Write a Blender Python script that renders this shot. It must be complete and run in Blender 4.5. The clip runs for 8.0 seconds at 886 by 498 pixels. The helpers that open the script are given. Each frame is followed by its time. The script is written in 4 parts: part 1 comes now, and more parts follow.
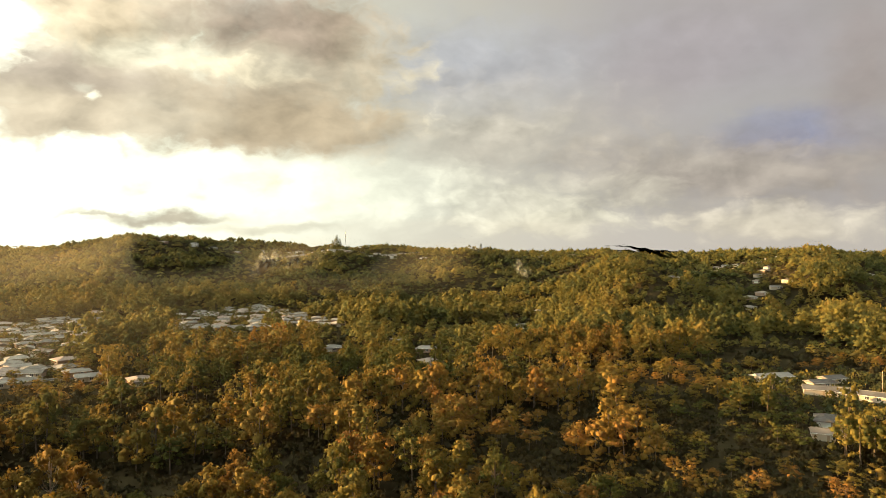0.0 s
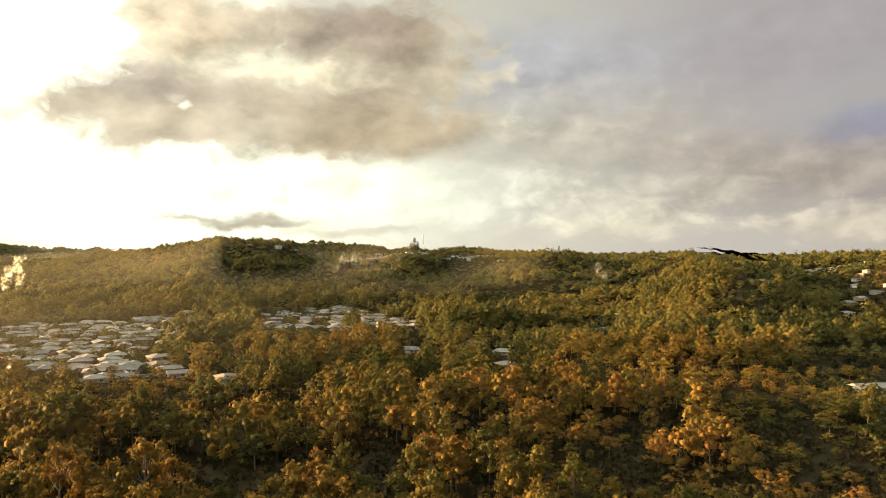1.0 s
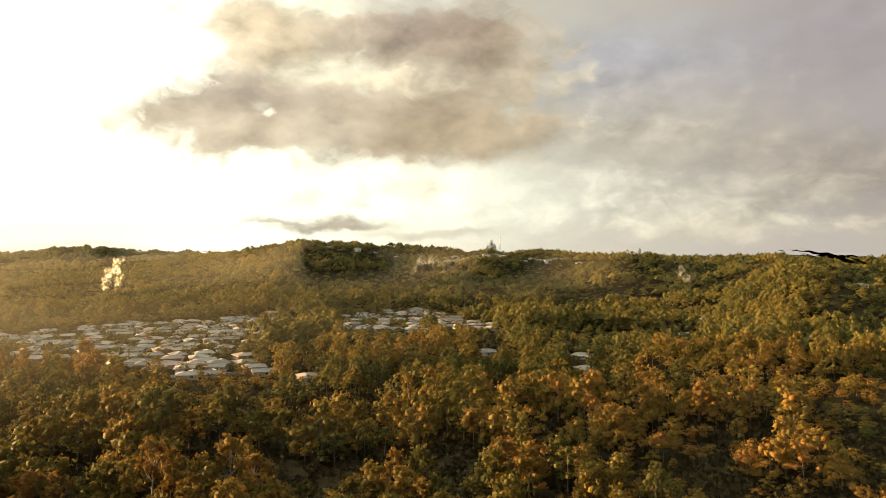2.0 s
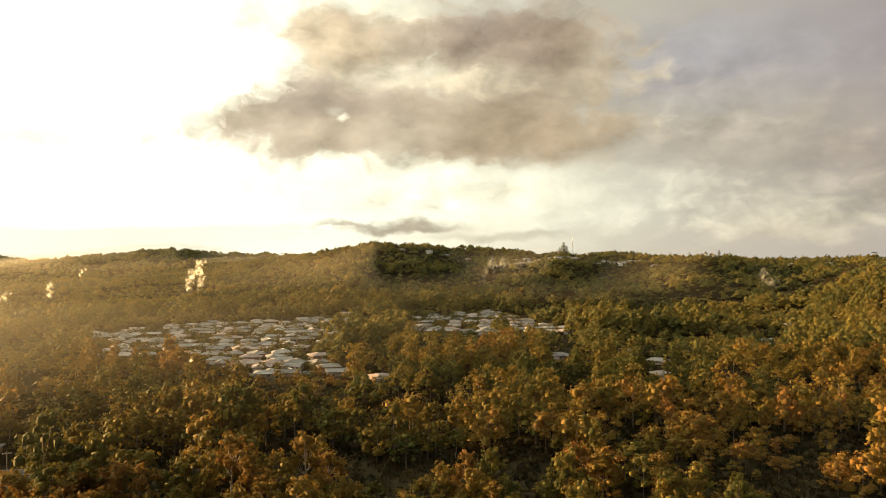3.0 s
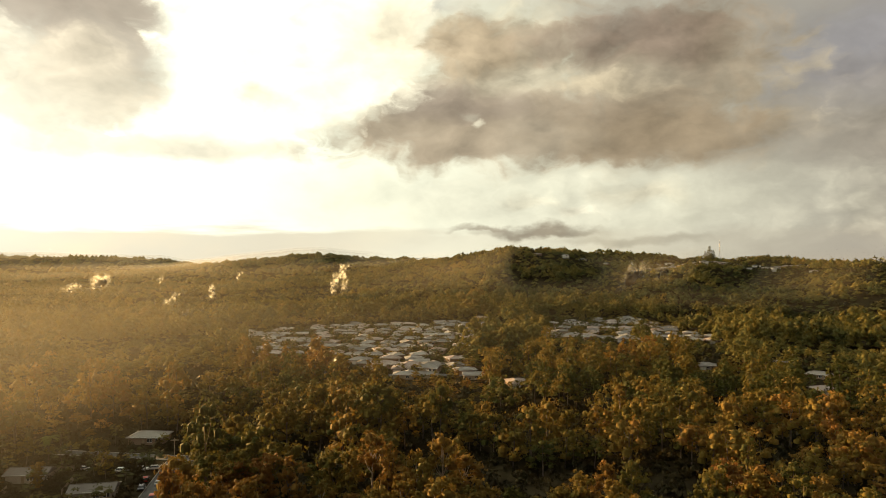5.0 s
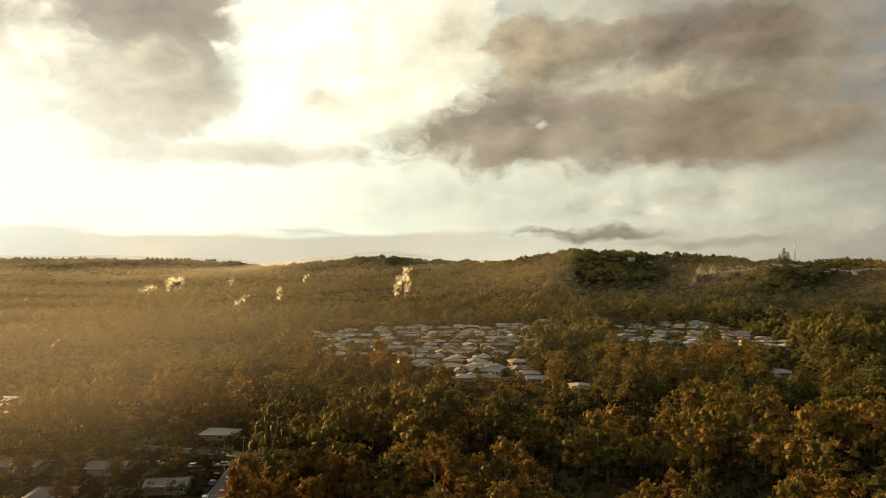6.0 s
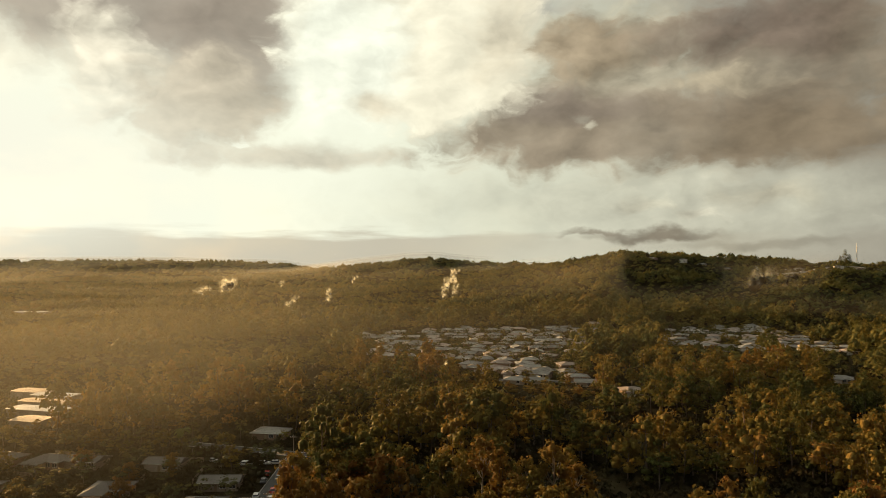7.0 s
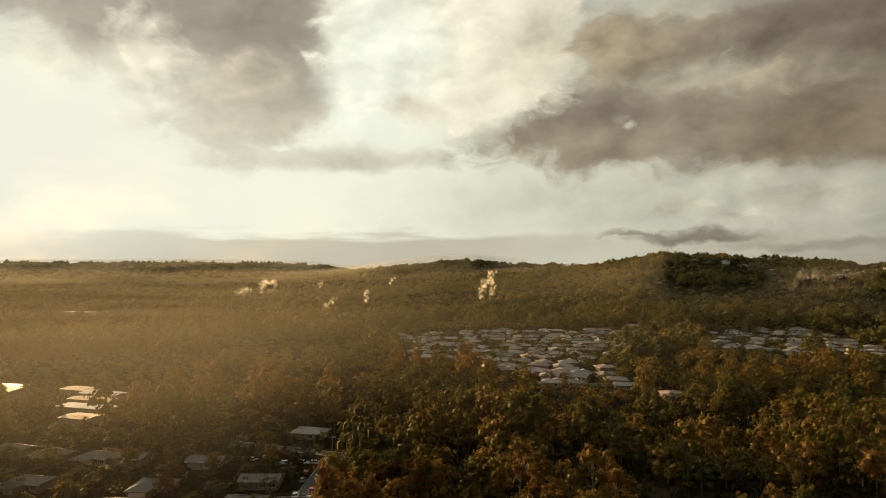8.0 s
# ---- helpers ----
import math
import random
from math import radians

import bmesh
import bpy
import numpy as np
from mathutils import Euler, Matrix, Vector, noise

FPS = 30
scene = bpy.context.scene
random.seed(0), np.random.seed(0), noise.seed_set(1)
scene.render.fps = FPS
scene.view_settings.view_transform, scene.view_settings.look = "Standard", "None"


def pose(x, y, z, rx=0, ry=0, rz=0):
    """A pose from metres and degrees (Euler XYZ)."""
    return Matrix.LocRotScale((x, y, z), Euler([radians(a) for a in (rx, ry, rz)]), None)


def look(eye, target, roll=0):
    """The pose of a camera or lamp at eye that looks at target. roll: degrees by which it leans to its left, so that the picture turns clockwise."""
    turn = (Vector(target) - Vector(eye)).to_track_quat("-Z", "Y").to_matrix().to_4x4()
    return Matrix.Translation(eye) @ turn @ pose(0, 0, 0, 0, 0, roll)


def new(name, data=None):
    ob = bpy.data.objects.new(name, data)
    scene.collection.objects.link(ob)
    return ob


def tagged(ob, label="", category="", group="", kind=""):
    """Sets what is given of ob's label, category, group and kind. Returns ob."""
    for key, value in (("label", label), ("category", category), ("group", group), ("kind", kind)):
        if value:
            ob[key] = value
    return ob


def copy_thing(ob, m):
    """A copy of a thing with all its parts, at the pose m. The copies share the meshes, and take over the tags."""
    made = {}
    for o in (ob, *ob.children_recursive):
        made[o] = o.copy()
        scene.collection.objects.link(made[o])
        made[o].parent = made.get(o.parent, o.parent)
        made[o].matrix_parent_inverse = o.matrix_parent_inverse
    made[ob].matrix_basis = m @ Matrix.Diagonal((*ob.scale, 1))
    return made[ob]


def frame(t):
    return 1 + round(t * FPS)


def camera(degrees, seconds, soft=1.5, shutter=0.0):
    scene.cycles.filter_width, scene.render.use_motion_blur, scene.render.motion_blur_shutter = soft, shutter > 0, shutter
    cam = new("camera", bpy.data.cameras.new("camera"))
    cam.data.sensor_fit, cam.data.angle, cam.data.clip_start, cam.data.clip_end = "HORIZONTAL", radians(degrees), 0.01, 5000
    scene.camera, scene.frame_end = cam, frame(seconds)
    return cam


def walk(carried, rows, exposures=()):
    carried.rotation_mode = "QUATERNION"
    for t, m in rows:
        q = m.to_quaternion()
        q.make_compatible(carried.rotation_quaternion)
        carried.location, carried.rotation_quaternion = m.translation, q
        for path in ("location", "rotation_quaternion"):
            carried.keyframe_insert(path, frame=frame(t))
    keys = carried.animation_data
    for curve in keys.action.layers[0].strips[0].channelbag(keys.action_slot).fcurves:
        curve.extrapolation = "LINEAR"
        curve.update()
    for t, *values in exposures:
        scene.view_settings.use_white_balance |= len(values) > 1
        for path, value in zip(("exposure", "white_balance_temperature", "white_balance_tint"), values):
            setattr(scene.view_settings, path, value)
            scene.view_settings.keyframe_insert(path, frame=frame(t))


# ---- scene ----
EYE = 68.0
cam = camera(64.8, 8.0, soft=0.55)
# seconds, drift (x, y, z), yaw to the left, pitch, lean to the left
ROWS = [
    (0.0, 0.00, 0.00, 0.00, 0.00, -0.01, 0.02),
    (0.5, 0.00, 0.32, -0.04, 3.17, 0.09, 0.01),
    (1.0, -0.02, 0.65, -0.08, 6.33, 0.19, 0.00),
    (1.5, -0.05, 0.95, -0.10, 9.52, 0.29, 0.00),
    (3.0, -0.30, 1.95, -0.20, 18.46, 0.57, 0.03),
    (3.5, -0.48, 2.30, -0.26, 21.25, 0.65, 0.06),
    (4.0, -0.70, 2.60, -0.33, 24.24, 0.75, 0.08),
    (4.5, -0.85, 2.82, -0.38, 26.88, 0.84, 0.09),
    (6.0, -1.10, 3.35, -0.48, 34.68, 1.15, 0.11),
    (6.5, -1.12, 3.50, -0.48, 36.77, 1.24, 0.13),
    (7.0, -1.15, 3.62, -0.44, 38.59, 1.29, 0.15),
    (7.5, -1.20, 3.68, -0.38, 40.32, 1.34, 0.14),
    (8.0, -1.28, 3.72, -0.33, 41.63, 1.40, 0.14),
]
EXPOSURES = [(0.0, 2.52, 6900, 5), (1.5, 2.46, 7000, 7), (3.0, 2.25, 7300, 9), (4.5, 1.92, 7400, 9), (6.0, 1.52, 7300, 9), (8.0, 1.14, 7200, 9)]
walk(cam, [(t, pose(x, y, EYE + z, 90 + pitch, -lean, yaw)) for t, x, y, z, yaw, pitch, lean in ROWS], EXPOSURES)

# ---- light: a low morning sun behind broken cloud ----
SUN_BEARING, SUN_HEIGHT = 77.0, 7.8
to_sun = Vector((-math.sin(radians(SUN_BEARING)) * math.cos(radians(SUN_HEIGHT)),
                 math.cos(radians(SUN_BEARING)) * math.cos(radians(SUN_HEIGHT)), math.sin(radians(SUN_HEIGHT))))
sun_data = bpy.data.lights.new("sun", "SUN")
sun_data.energy, sun_data.angle, sun_data.color = 5.0, radians(0.6), (1.0, 0.60, 0.25)
sun = new("sun", sun_data)
sun.matrix_world = look((0, 0, 0), -to_sun)


class Nodes:
    """Small helper to write node trees as sums."""

    def __init__(self, tree):
        self.tree = tree
        tree.nodes.clear()

    def add(self, kind, **settings):
        node = self.tree.nodes.new(kind)
        for key, value in settings.items():
            setattr(node, key, value)
        return node

    def put(self, socket, value):
        if isinstance(value, bpy.types.NodeSocket):
            self.tree.links.new(value, socket)
        else:
            socket.default_value = value

    def math(self, op, a, b=0.0, c=0.0, clamp=False):
        node = self.add("ShaderNodeMath", operation=op, use_clamp=clamp)
        for socket, value in zip(node.inputs, (a, b, c)):
            self.put(socket, value)
        return node.outputs[0]

    def mix(self, fac, a, b):
        node = self.add("ShaderNodeMix", data_type="RGBA")
        self.put(node.inputs["Factor"], fac)
        for socket, value in ((node.inputs[6], a), (node.inputs[7], b)):
            self.put(socket, (*value, 1) if isinstance(value, tuple) and len(value) == 3 else value)
        return node.outputs[2]

    def noise(self, vector, scale, detail=4.0, rough=0.5, distort=0.0):
        node = self.add("ShaderNodeTexNoise")
        if vector is not None:
            self.put(node.inputs["Vector"], vector)
        for key, value in (("Scale", scale), ("Detail", detail), ("Roughness", rough), ("Distortion", distort)):
            node.inputs[key].default_value = value
        return node.outputs["Fac"]

    def ramp(self, fac, stops):
        node = self.add("ShaderNodeValToRGB")
        self.put(node.inputs[0], fac)
        ramp = node.color_ramp
        while len(ramp.elements) < len(stops):
            ramp.elements.new(0.5)
        for element, (place, colour) in zip(ramp.elements, stops):
            element.position, element.color = place, (*colour, 1)
        return node.outputs["Color"]

    def smooth(self, a, b, x):
        node = self.add("ShaderNodeMapRange", interpolation_type="SMOOTHSTEP")
        for key, value in (("Value", x), ("From Min", a), ("From Max", b)):
            self.put(node.inputs[key], value)
        return node.outputs["Result"]


world = bpy.data.worlds.new("sky")
scene.world = world
world.use_nodes = True
n = Nodes(world.node_tree)
place = n.add("ShaderNodeTexCoord").outputs["Generated"]
split = n.add("ShaderNodeSeparateXYZ")
n.put(split.inputs[0], place)
bearing = n.math("MULTIPLY", n.math("ARCTAN2", n.math("MULTIPLY", split.outputs["X"], -1.0), split.outputs["Y"]), 57.2958)
height = n.math("MULTIPLY", n.math("ARCSINE", split.outputs["Z"]), 57.2958)


def chart(stretch):
    node = n.add("ShaderNodeCombineXYZ")
    n.put(node.inputs[0], bearing)
    n.put(node.inputs[1], n.math("MULTIPLY", height, stretch))
    return node.outputs[0]


# ragged outlines: the places of the clouds are shifted by noise
flat = chart(1.6)
drift_1, drift_2 = n.noise(flat, 0.16, 6, 0.52), n.noise(flat, 0.22, 6, 0.52)


def moved(vector, x, y):
    node = n.add("ShaderNodeVectorMath", operation="ADD")
    n.put(node.inputs[0], vector)
    shift = n.add("ShaderNodeCombineXYZ")
    n.put(shift.inputs[0], x)
    n.put(shift.inputs[1], y)
    n.put(node.inputs[1], shift.outputs[0])
    return node.outputs[0]


def billows(vector, scale):
    """Rounded heads, as of heaped cloud."""
    node = n.add("ShaderNodeTexVoronoi", feature="SMOOTH_F1")
    n.put(node.inputs["Vector"], moved(vector, n.math("MULTIPLY", drift_1, 7.0), n.math("MULTIPLY", drift_2, 6.0)))
    for key, value in (("Scale", scale), ("Smoothness", 0.35), ("Detail", 3.0), ("Roughness", 0.55)):
        node.inputs[key].default_value = value
    return node.outputs["Distance"]


heads = billows(flat, 0.32)
b2 = n.math("ADD", bearing, n.math("MULTIPLY_ADD", drift_1, 7.0, -3.5))
h2 = n.math("ADD", height, n.math("MULTIPLY_ADD", drift_2, 3.4, -1.7))
rough_edge = n.math("MULTIPLY_ADD", heads, 0.5, -0.38)
# the light comes from the upper left: heads are bright on that side and grey on the other
relief = n.math("SUBTRACT", billows(moved(flat, 1.1, 0.9), 0.32), heads)
soft_relief = n.math("SUBTRACT", n.noise(flat, 0.2, 4, 0.5), n.noise(moved(flat, 1.5, 1.5), 0.2, 4, 0.5))
relief = n.math("ADD", n.math("MULTIPLY", relief, 0.24), n.math("MULTIPLY", soft_relief, 1.1))
relief = n.math("MAXIMUM", n.math("MINIMUM", relief, 0.42), -0.3)


def glare(*rgb):
    return tuple(v / 0.27 for v in rgb)


def patch(under, b, h, wide, up, down, colour, soft=0.4, amount=1.0, ragged=1.0):
    """A cloud at a bearing and height laid over what is behind it: half width, reach up and down, and the softness of its edge."""
    u = n.math("MULTIPLY_ADD", b2, 1 / wide, -b / wide)
    v = n.math("MAXIMUM", n.math("MULTIPLY_ADD", h2, 1 / up, -h / up), n.math("MULTIPLY_ADD", h2, -1 / down, h / down))
    d = n.math("SQRT", n.math("MULTIPLY_ADD", u, u, n.math("MULTIPLY", v, v)))
    d = n.math("ADD", d, n.math("MULTIPLY", rough_edge, ragged))
    soft = min(0.75, 0.03 + 1.25 * soft)
    mask = n.math("MULTIPLY", n.smooth(1.0 + soft, 1.0 - soft, d), amount)
    body = n.add("ShaderNodeVectorMath", operation="SCALE")
    body.inputs[0].default_value = glare(*colour)
    n.put(body.inputs["Scale"], n.math("MULTIPLY_ADD", relief, ragged, 1.0))
    return n.mix(mask, under, body.outputs[0])


# the high veil behind the heaps: grey-mauve away from the sun, cream towards it
veil = n.ramp(n.smooth(-60.0, 100.0, bearing), [(0.06, (0.31, 0.29, 0.30)), (0.20, (0.37, 0.35, 0.355)), (0.36, (0.54, 0.535, 0.475)), (0.50, (0.96, 0.99, 0.85)), (0.62, (1.45, 1.56, 1.36)), (0.76, (1.72, 1.86, 1.66))])
cloud = n.mix(n.math("SUBTRACT", n.smooth(16.0, 21.0, height), n.smooth(24.0, 34.0, height)), veil, n.mix(0.25, veil, glare(0.085, 0.078, 0.078)))
BLUE, CREAM, GREY, BROWN, DARK = (0.098, 0.102, 0.122), (0.225, 0.225, 0.185), (0.135, 0.125, 0.108), (0.127, 0.101, 0.072), (0.085, 0.068, 0.055)
WHITE, ASH = (0.47, 0.51, 0.465), (0.185, 0.17, 0.15)
# bearing, height, half width, up, down, colour, softness, amount, raggedness
CLOUDS = [
    (-2, 14, 9, 4, 3, BLUE, 0.6, 0.75, 0.5), (-20, 15, 10, 4, 4, (0.088, 0.08, 0.092), 0.7, 0.6, 0.4),
    (-27, 8.2, 5.5, 1.9, 1.6, (0.066, 0.068, 0.098), 0.5, 0.9, 0.6), (-3, 10, 6, 1.0, 1.0, (0.15, 0.145, 0.13), 0.7, 0.5, 1.0),
    (-20, 5.8, 12, 3.0, 2.8, (0.093, 0.082, 0.074), 0.4, 0.8, 1.0), (-7, 4.0, 10, 2.2, 2.4, (0.16, 0.152, 0.13), 0.5, 0.7, 1.2), (-31, 11, 2.5, 5, 6, (0.075, 0.062, 0.06), 0.7, 0.5, 0.5),
    (-25.5, 2.2, 7, 1.4, 1.6, (0.14, 0.127, 0.11), 0.4, 0.75, 1.5), (-8, 2.2, 8, 1.2, 1.0, (0.16, 0.152, 0.128), 0.4, 0.6, 1.4),
    (-3, 8.6, 11, 5.0, 3.0, (0.12, 0.109, 0.094), 0.6, 0.6, 1.0), (22, 5.0, 20, 3.0, 4.0, (0.28, 0.29, 0.25), 0.6, 0.8, 0.6),
    # the wide heap with a flat base, its pale inner side and its heads
    (24, 10.8, 18.5, 4.8, 3.9, (0.29, 0.29, 0.24), 0.3, 0.75, 1.0), (25.5, 17.4, 9.2, 3.4, 6.5, (0.27, 0.265, 0.215), 0.2, 0.85, 1.1), (12, 15.4, 10.2, 4.6, 6.0, (0.19, 0.175, 0.14), 0.25, 0.7, 1.1),
    (12, 14.8, 9.5, 4.2, 6.0, (0.126, 0.112, 0.088), 0.22, 0.9, 1.0), (25.5, 16.6, 8.5, 3.0, 6.5, (0.176, 0.155, 0.118), 0.2, 0.92, 1.1),
    (23.5, 10.4, 17.5, 3.8, 3.1, (0.15, 0.128, 0.099), 0.2, 0.95, 0.8), (11.5, 9.8, 9.0, 3.4, 2.8, (0.12, 0.099, 0.073), 0.35, 0.9, 0.8),
    (21.5, 14.6, 6.5, 1.9, 1.5, (0.225, 0.216, 0.175), 0.45, 0.8, 1.2), (30, 13.2, 5.0, 1.5, 1.6, (0.125, 0.108, 0.092), 0.5, 0.7, 1.0),
    (10.5, 17.2, 7.0, 2.6, 3.2, (0.092, 0.074, 0.056), 0.5, 0.8, 1.1), (27.6, 11.6, 1.0, 0.45, 0.4, (0.27, 0.275, 0.23), 0.4, 0.9, 1.0),
    (33, 19.8, 5.5, 1.0, 0.8, (0.12, 0.12, 0.13), 0.5, 0.6, 1.0),
    # the grey veil and heap before the sun, then the white tower with its crisp edge
    (65, 20.5, 14.0, 7.0, 6.4, ASH, 0.25, 0.95, 0.5), (56, 17.5, 6.0, 6, 6.5, (0.165, 0.148, 0.128), 0.3, 0.9, 0.5),
    (64.4, 14.6, 3.6, 4.6, 5.0, (0.40, 0.395, 0.34), 0.3, 0.9, 1.2), (57.5, 12.0, 5.6, 4.6, 4.2, (0.27, 0.25, 0.205), 0.3, 0.9, 0.9),
    (51, 8.4, 9.5, 1.4, 1.0, (0.29, 0.275, 0.23), 0.5, 0.8, 0.8), (40.8, 17.5, 11.6, 9.0, 7.2, (0.455, 0.455, 0.385), 0.08, 1.0, 0.5), (46.5, 15.5, 5.2, 8.0, 5.0, WHITE, 0.3, 0.9, 0.5),
    (33.5, 18.0, 3.0, 4.0, 4.0, (0.30, 0.275, 0.215), 0.5, 0.6, 0.9), (43.6, 12.8, 2.2, 1.1, 1.0, (0.31, 0.285, 0.225), 0.5, 0.7, 1.0), (54.8, 9.6, 0.7, 0.5, 0.35, WHITE, 0.3, 0.9, 1.0),
    # heads and hollows of the wide heap, seen against the tower
    (27.6, 16.8, 4.4, 2.6, 3.0, (0.185, 0.155, 0.112), 0.2, 0.85, 1.1), (15, 17.6, 8.5, 2.4, 2.2, (0.098, 0.078, 0.064), 0.45, 0.75, 1.0), (16.5, 14.0, 4.6, 1.0, 0.9, (0.225, 0.20, 0.15), 0.45, 0.8, 1.2),
    (13.0, 9.6, 7.5, 1.8, 1.5, (0.112, 0.092, 0.066), 0.5, 0.6, 0.8), (28.0, 11.9, 4.5, 1.5, 1.2, (0.125, 0.108, 0.09), 0.4, 0.7, 0.8), (26.6, 10.9, 0.9, 0.45, 0.4, (0.30, 0.29, 0.24), 0.35, 0.9, 1.0),
    (18.5, 3.8, 1.8, 0.8, 0.5, (0.33, 0.33, 0.28), 0.3, 0.8, 1.2), (22.5, 4.6, 2.2, 0.8, 0.5, (0.30, 0.30, 0.25), 0.4, 0.7, 1.2), (14, 5.2, 3.5, 1.0, 0.8, (0.235, 0.225, 0.18), 0.5, 0.6, 1.2),
]
for row in CLOUDS:
    cloud = patch(cloud, *row)
# a low bank of far cloud along the horizon: grey layers with small bright heads
layers = n.noise(chart(9.0), 0.12, 5, 0.55)
low = n.math("SUBTRACT", 1.0, n.smooth(1.9, 2.9, n.math("ADD", height, n.math("MULTIPLY_ADD", layers, 2.6, -1.3))))
grey_air = n.mix(0.85, veil, glare(0.225, 0.205, 0.17))
cloud = n.mix(n.math("MULTIPLY", low, n.math("MULTIPLY_ADD", n.smooth(20.0, 44.0, bearing), 0.68, 0.22)), cloud, grey_air)
puffs = n.math("MULTIPLY", n.smooth(0.52, 0.30, billows(chart(2.4), 1.0)), n.smooth(0.40, 0.56, n.noise(chart(2.0), 0.2, 4, 0.5)))
puffs = n.math("MULTIPLY", n.math("MULTIPLY", puffs, n.smooth(28.0, 40.0, bearing)), n.math("SUBTRACT", n.smooth(0.0, 0.5, height), n.smooth(1.3, 2.2, height)))
cloud = n.mix(n.math("MULTIPLY", puffs, 0.9, clamp=True), cloud, glare(0.42, 0.41, 0.36))
for row in ((21.5, 2.35, 5.0, 0.5, 0.4, (0.09, 0.078, 0.062), 0.5, 0.85, 0.7), (26.5, 2.7, 2.8, 0.25, 0.2, (0.105, 0.092, 0.075), 0.5, 0.7, 0.7), (14, 1.6, 6, 0.4, 0.4, (0.12, 0.11, 0.09), 0.6, 0.5, 0.8)):
    cloud = patch(cloud, *row)
# the forward glow of thin cloud round the sun
off_b = n.math("MULTIPLY_ADD", bearing, 1 / 20, -82 / 20)
off_h = n.math("MULTIPLY_ADD", height, 1 / 6.5, -6.5 / 6.5)
glow = n.math("POWER", 2.718, n.math("MULTIPLY", n.math("MULTIPLY_ADD", off_b, off_b, n.math("MULTIPLY", off_h, off_h)), -1.0))
cloud = n.mix(n.math("MULTIPLY", glow, 1.5, clamp=True), cloud, glare(0.46, 0.48, 0.44))
clear_air = n.smooth(0.4, 0.75, n.noise(flat, 0.1, 4, 0.5))
cover = n.math("SUBTRACT", 1.0, n.math("MULTIPLY", clear_air, 0.06))
air = n.add("ShaderNodeTexSky", sky_type="NISHITA", sun_disc=False, sun_elevation=radians(SUN_HEIGHT), sun_rotation=radians(-SUN_BEARING))
clear_sky, cloud_sky = n.add("ShaderNodeBackground"), n.add("ShaderNodeBackground")
n.put(clear_sky.inputs["Color"], air.outputs[0])
n.put(clear_sky.inputs["Strength"], 0.055)
n.put(cloud_sky.inputs["Color"], cloud)
n.put(cloud_sky.inputs["Strength"], 0.225)
both = n.add("ShaderNodeMixShader")
n.put(both.inputs[0], cover)
n.put(both.inputs[1], clear_sky.outputs[0])
n.put(both.inputs[2], cloud_sky.outputs[0])
n.put(n.add("ShaderNodeOutputWorld").inputs[0], both.outputs[0])

# ---- materials ----
def material(name):
    made = bpy.data.materials.new(name)
    made.use_nodes = True
    nodes = Nodes(made.node_tree)
    shader = nodes.add("ShaderNodeBsdfPrincipled")
    nodes.put(nodes.add("ShaderNodeOutputMaterial").inputs[0], shader.outputs[0])
    return made, nodes, shader


def position(nodes):
    return nodes.add("ShaderNodeNewGeometry").outputs["Position"]


def bump(nodes, shader, fac, strength, distance):
    node = nodes.add("ShaderNodeBump")
    node.inputs["Strength"].default_value, node.inputs["Distance"].default_value = strength, distance
    nodes.put(node.inputs["Height"], fac)
    nodes.put(shader.inputs["Normal"], node.outputs[0])


def foliage(name, tones, tree_size):
    """Leaves: the tone drifts from tree to tree and from leaf to leaf; light comes through them."""
    made, k, shader = material(name)
    spot = position(k)
    stain = k.noise(spot, 1 / tree_size, 3, 0.5)
    by_tree = k.add("ShaderNodeAttribute", attribute_name="tone").outputs["Fac"]
    by_leaf = k.add("ShaderNodeNewGeometry").outputs["Random Per Island"]
    by_object = k.add("ShaderNodeObjectInfo").outputs["Random"]
    fac = k.math("ADD", k.math("MULTIPLY_ADD", stain, 1.0, -0.5), k.math("MULTIPLY_ADD", by_leaf, 0.26, -0.13))
    fac = k.math("ADD", fac, k.math("MULTIPLY_ADD", by_object, 0.5, -0.25))
    fac = k.math("ADD", fac, by_tree, clamp=True)
    colour = k.ramp(fac, [(i / (len(tones) - 1), tone) for i, tone in enumerate(tones)])
    k.put(shader.inputs["Base Color"], colour)
    k.put(shader.inputs["Roughness"], 0.75)
    k.put(shader.inputs["Specular IOR Level"], 0.08)
    sprays = k.math("ADD", k.noise(spot, 1.1, 4, 0.65), k.math("MULTIPLY", k.noise(spot, 0.35, 2, 0.5), 1.2))
    bump(k, shader, sprays, 0.75, 0.9)
    through_leaf = k.add("ShaderNodeBsdfTranslucent")
    k.put(through_leaf.inputs["Color"], colour)
    both = k.add("ShaderNodeMixShader")
    k.put(both.inputs[0], 0.28)
    k.put(both.inputs[1], shader.outputs[0])
    k.put(both.inputs[2], through_leaf.outputs[0])
    k.put([node for node in k.tree.nodes if node.type == "OUTPUT_MATERIAL"][0].inputs[0], both.outputs[0])
    return made


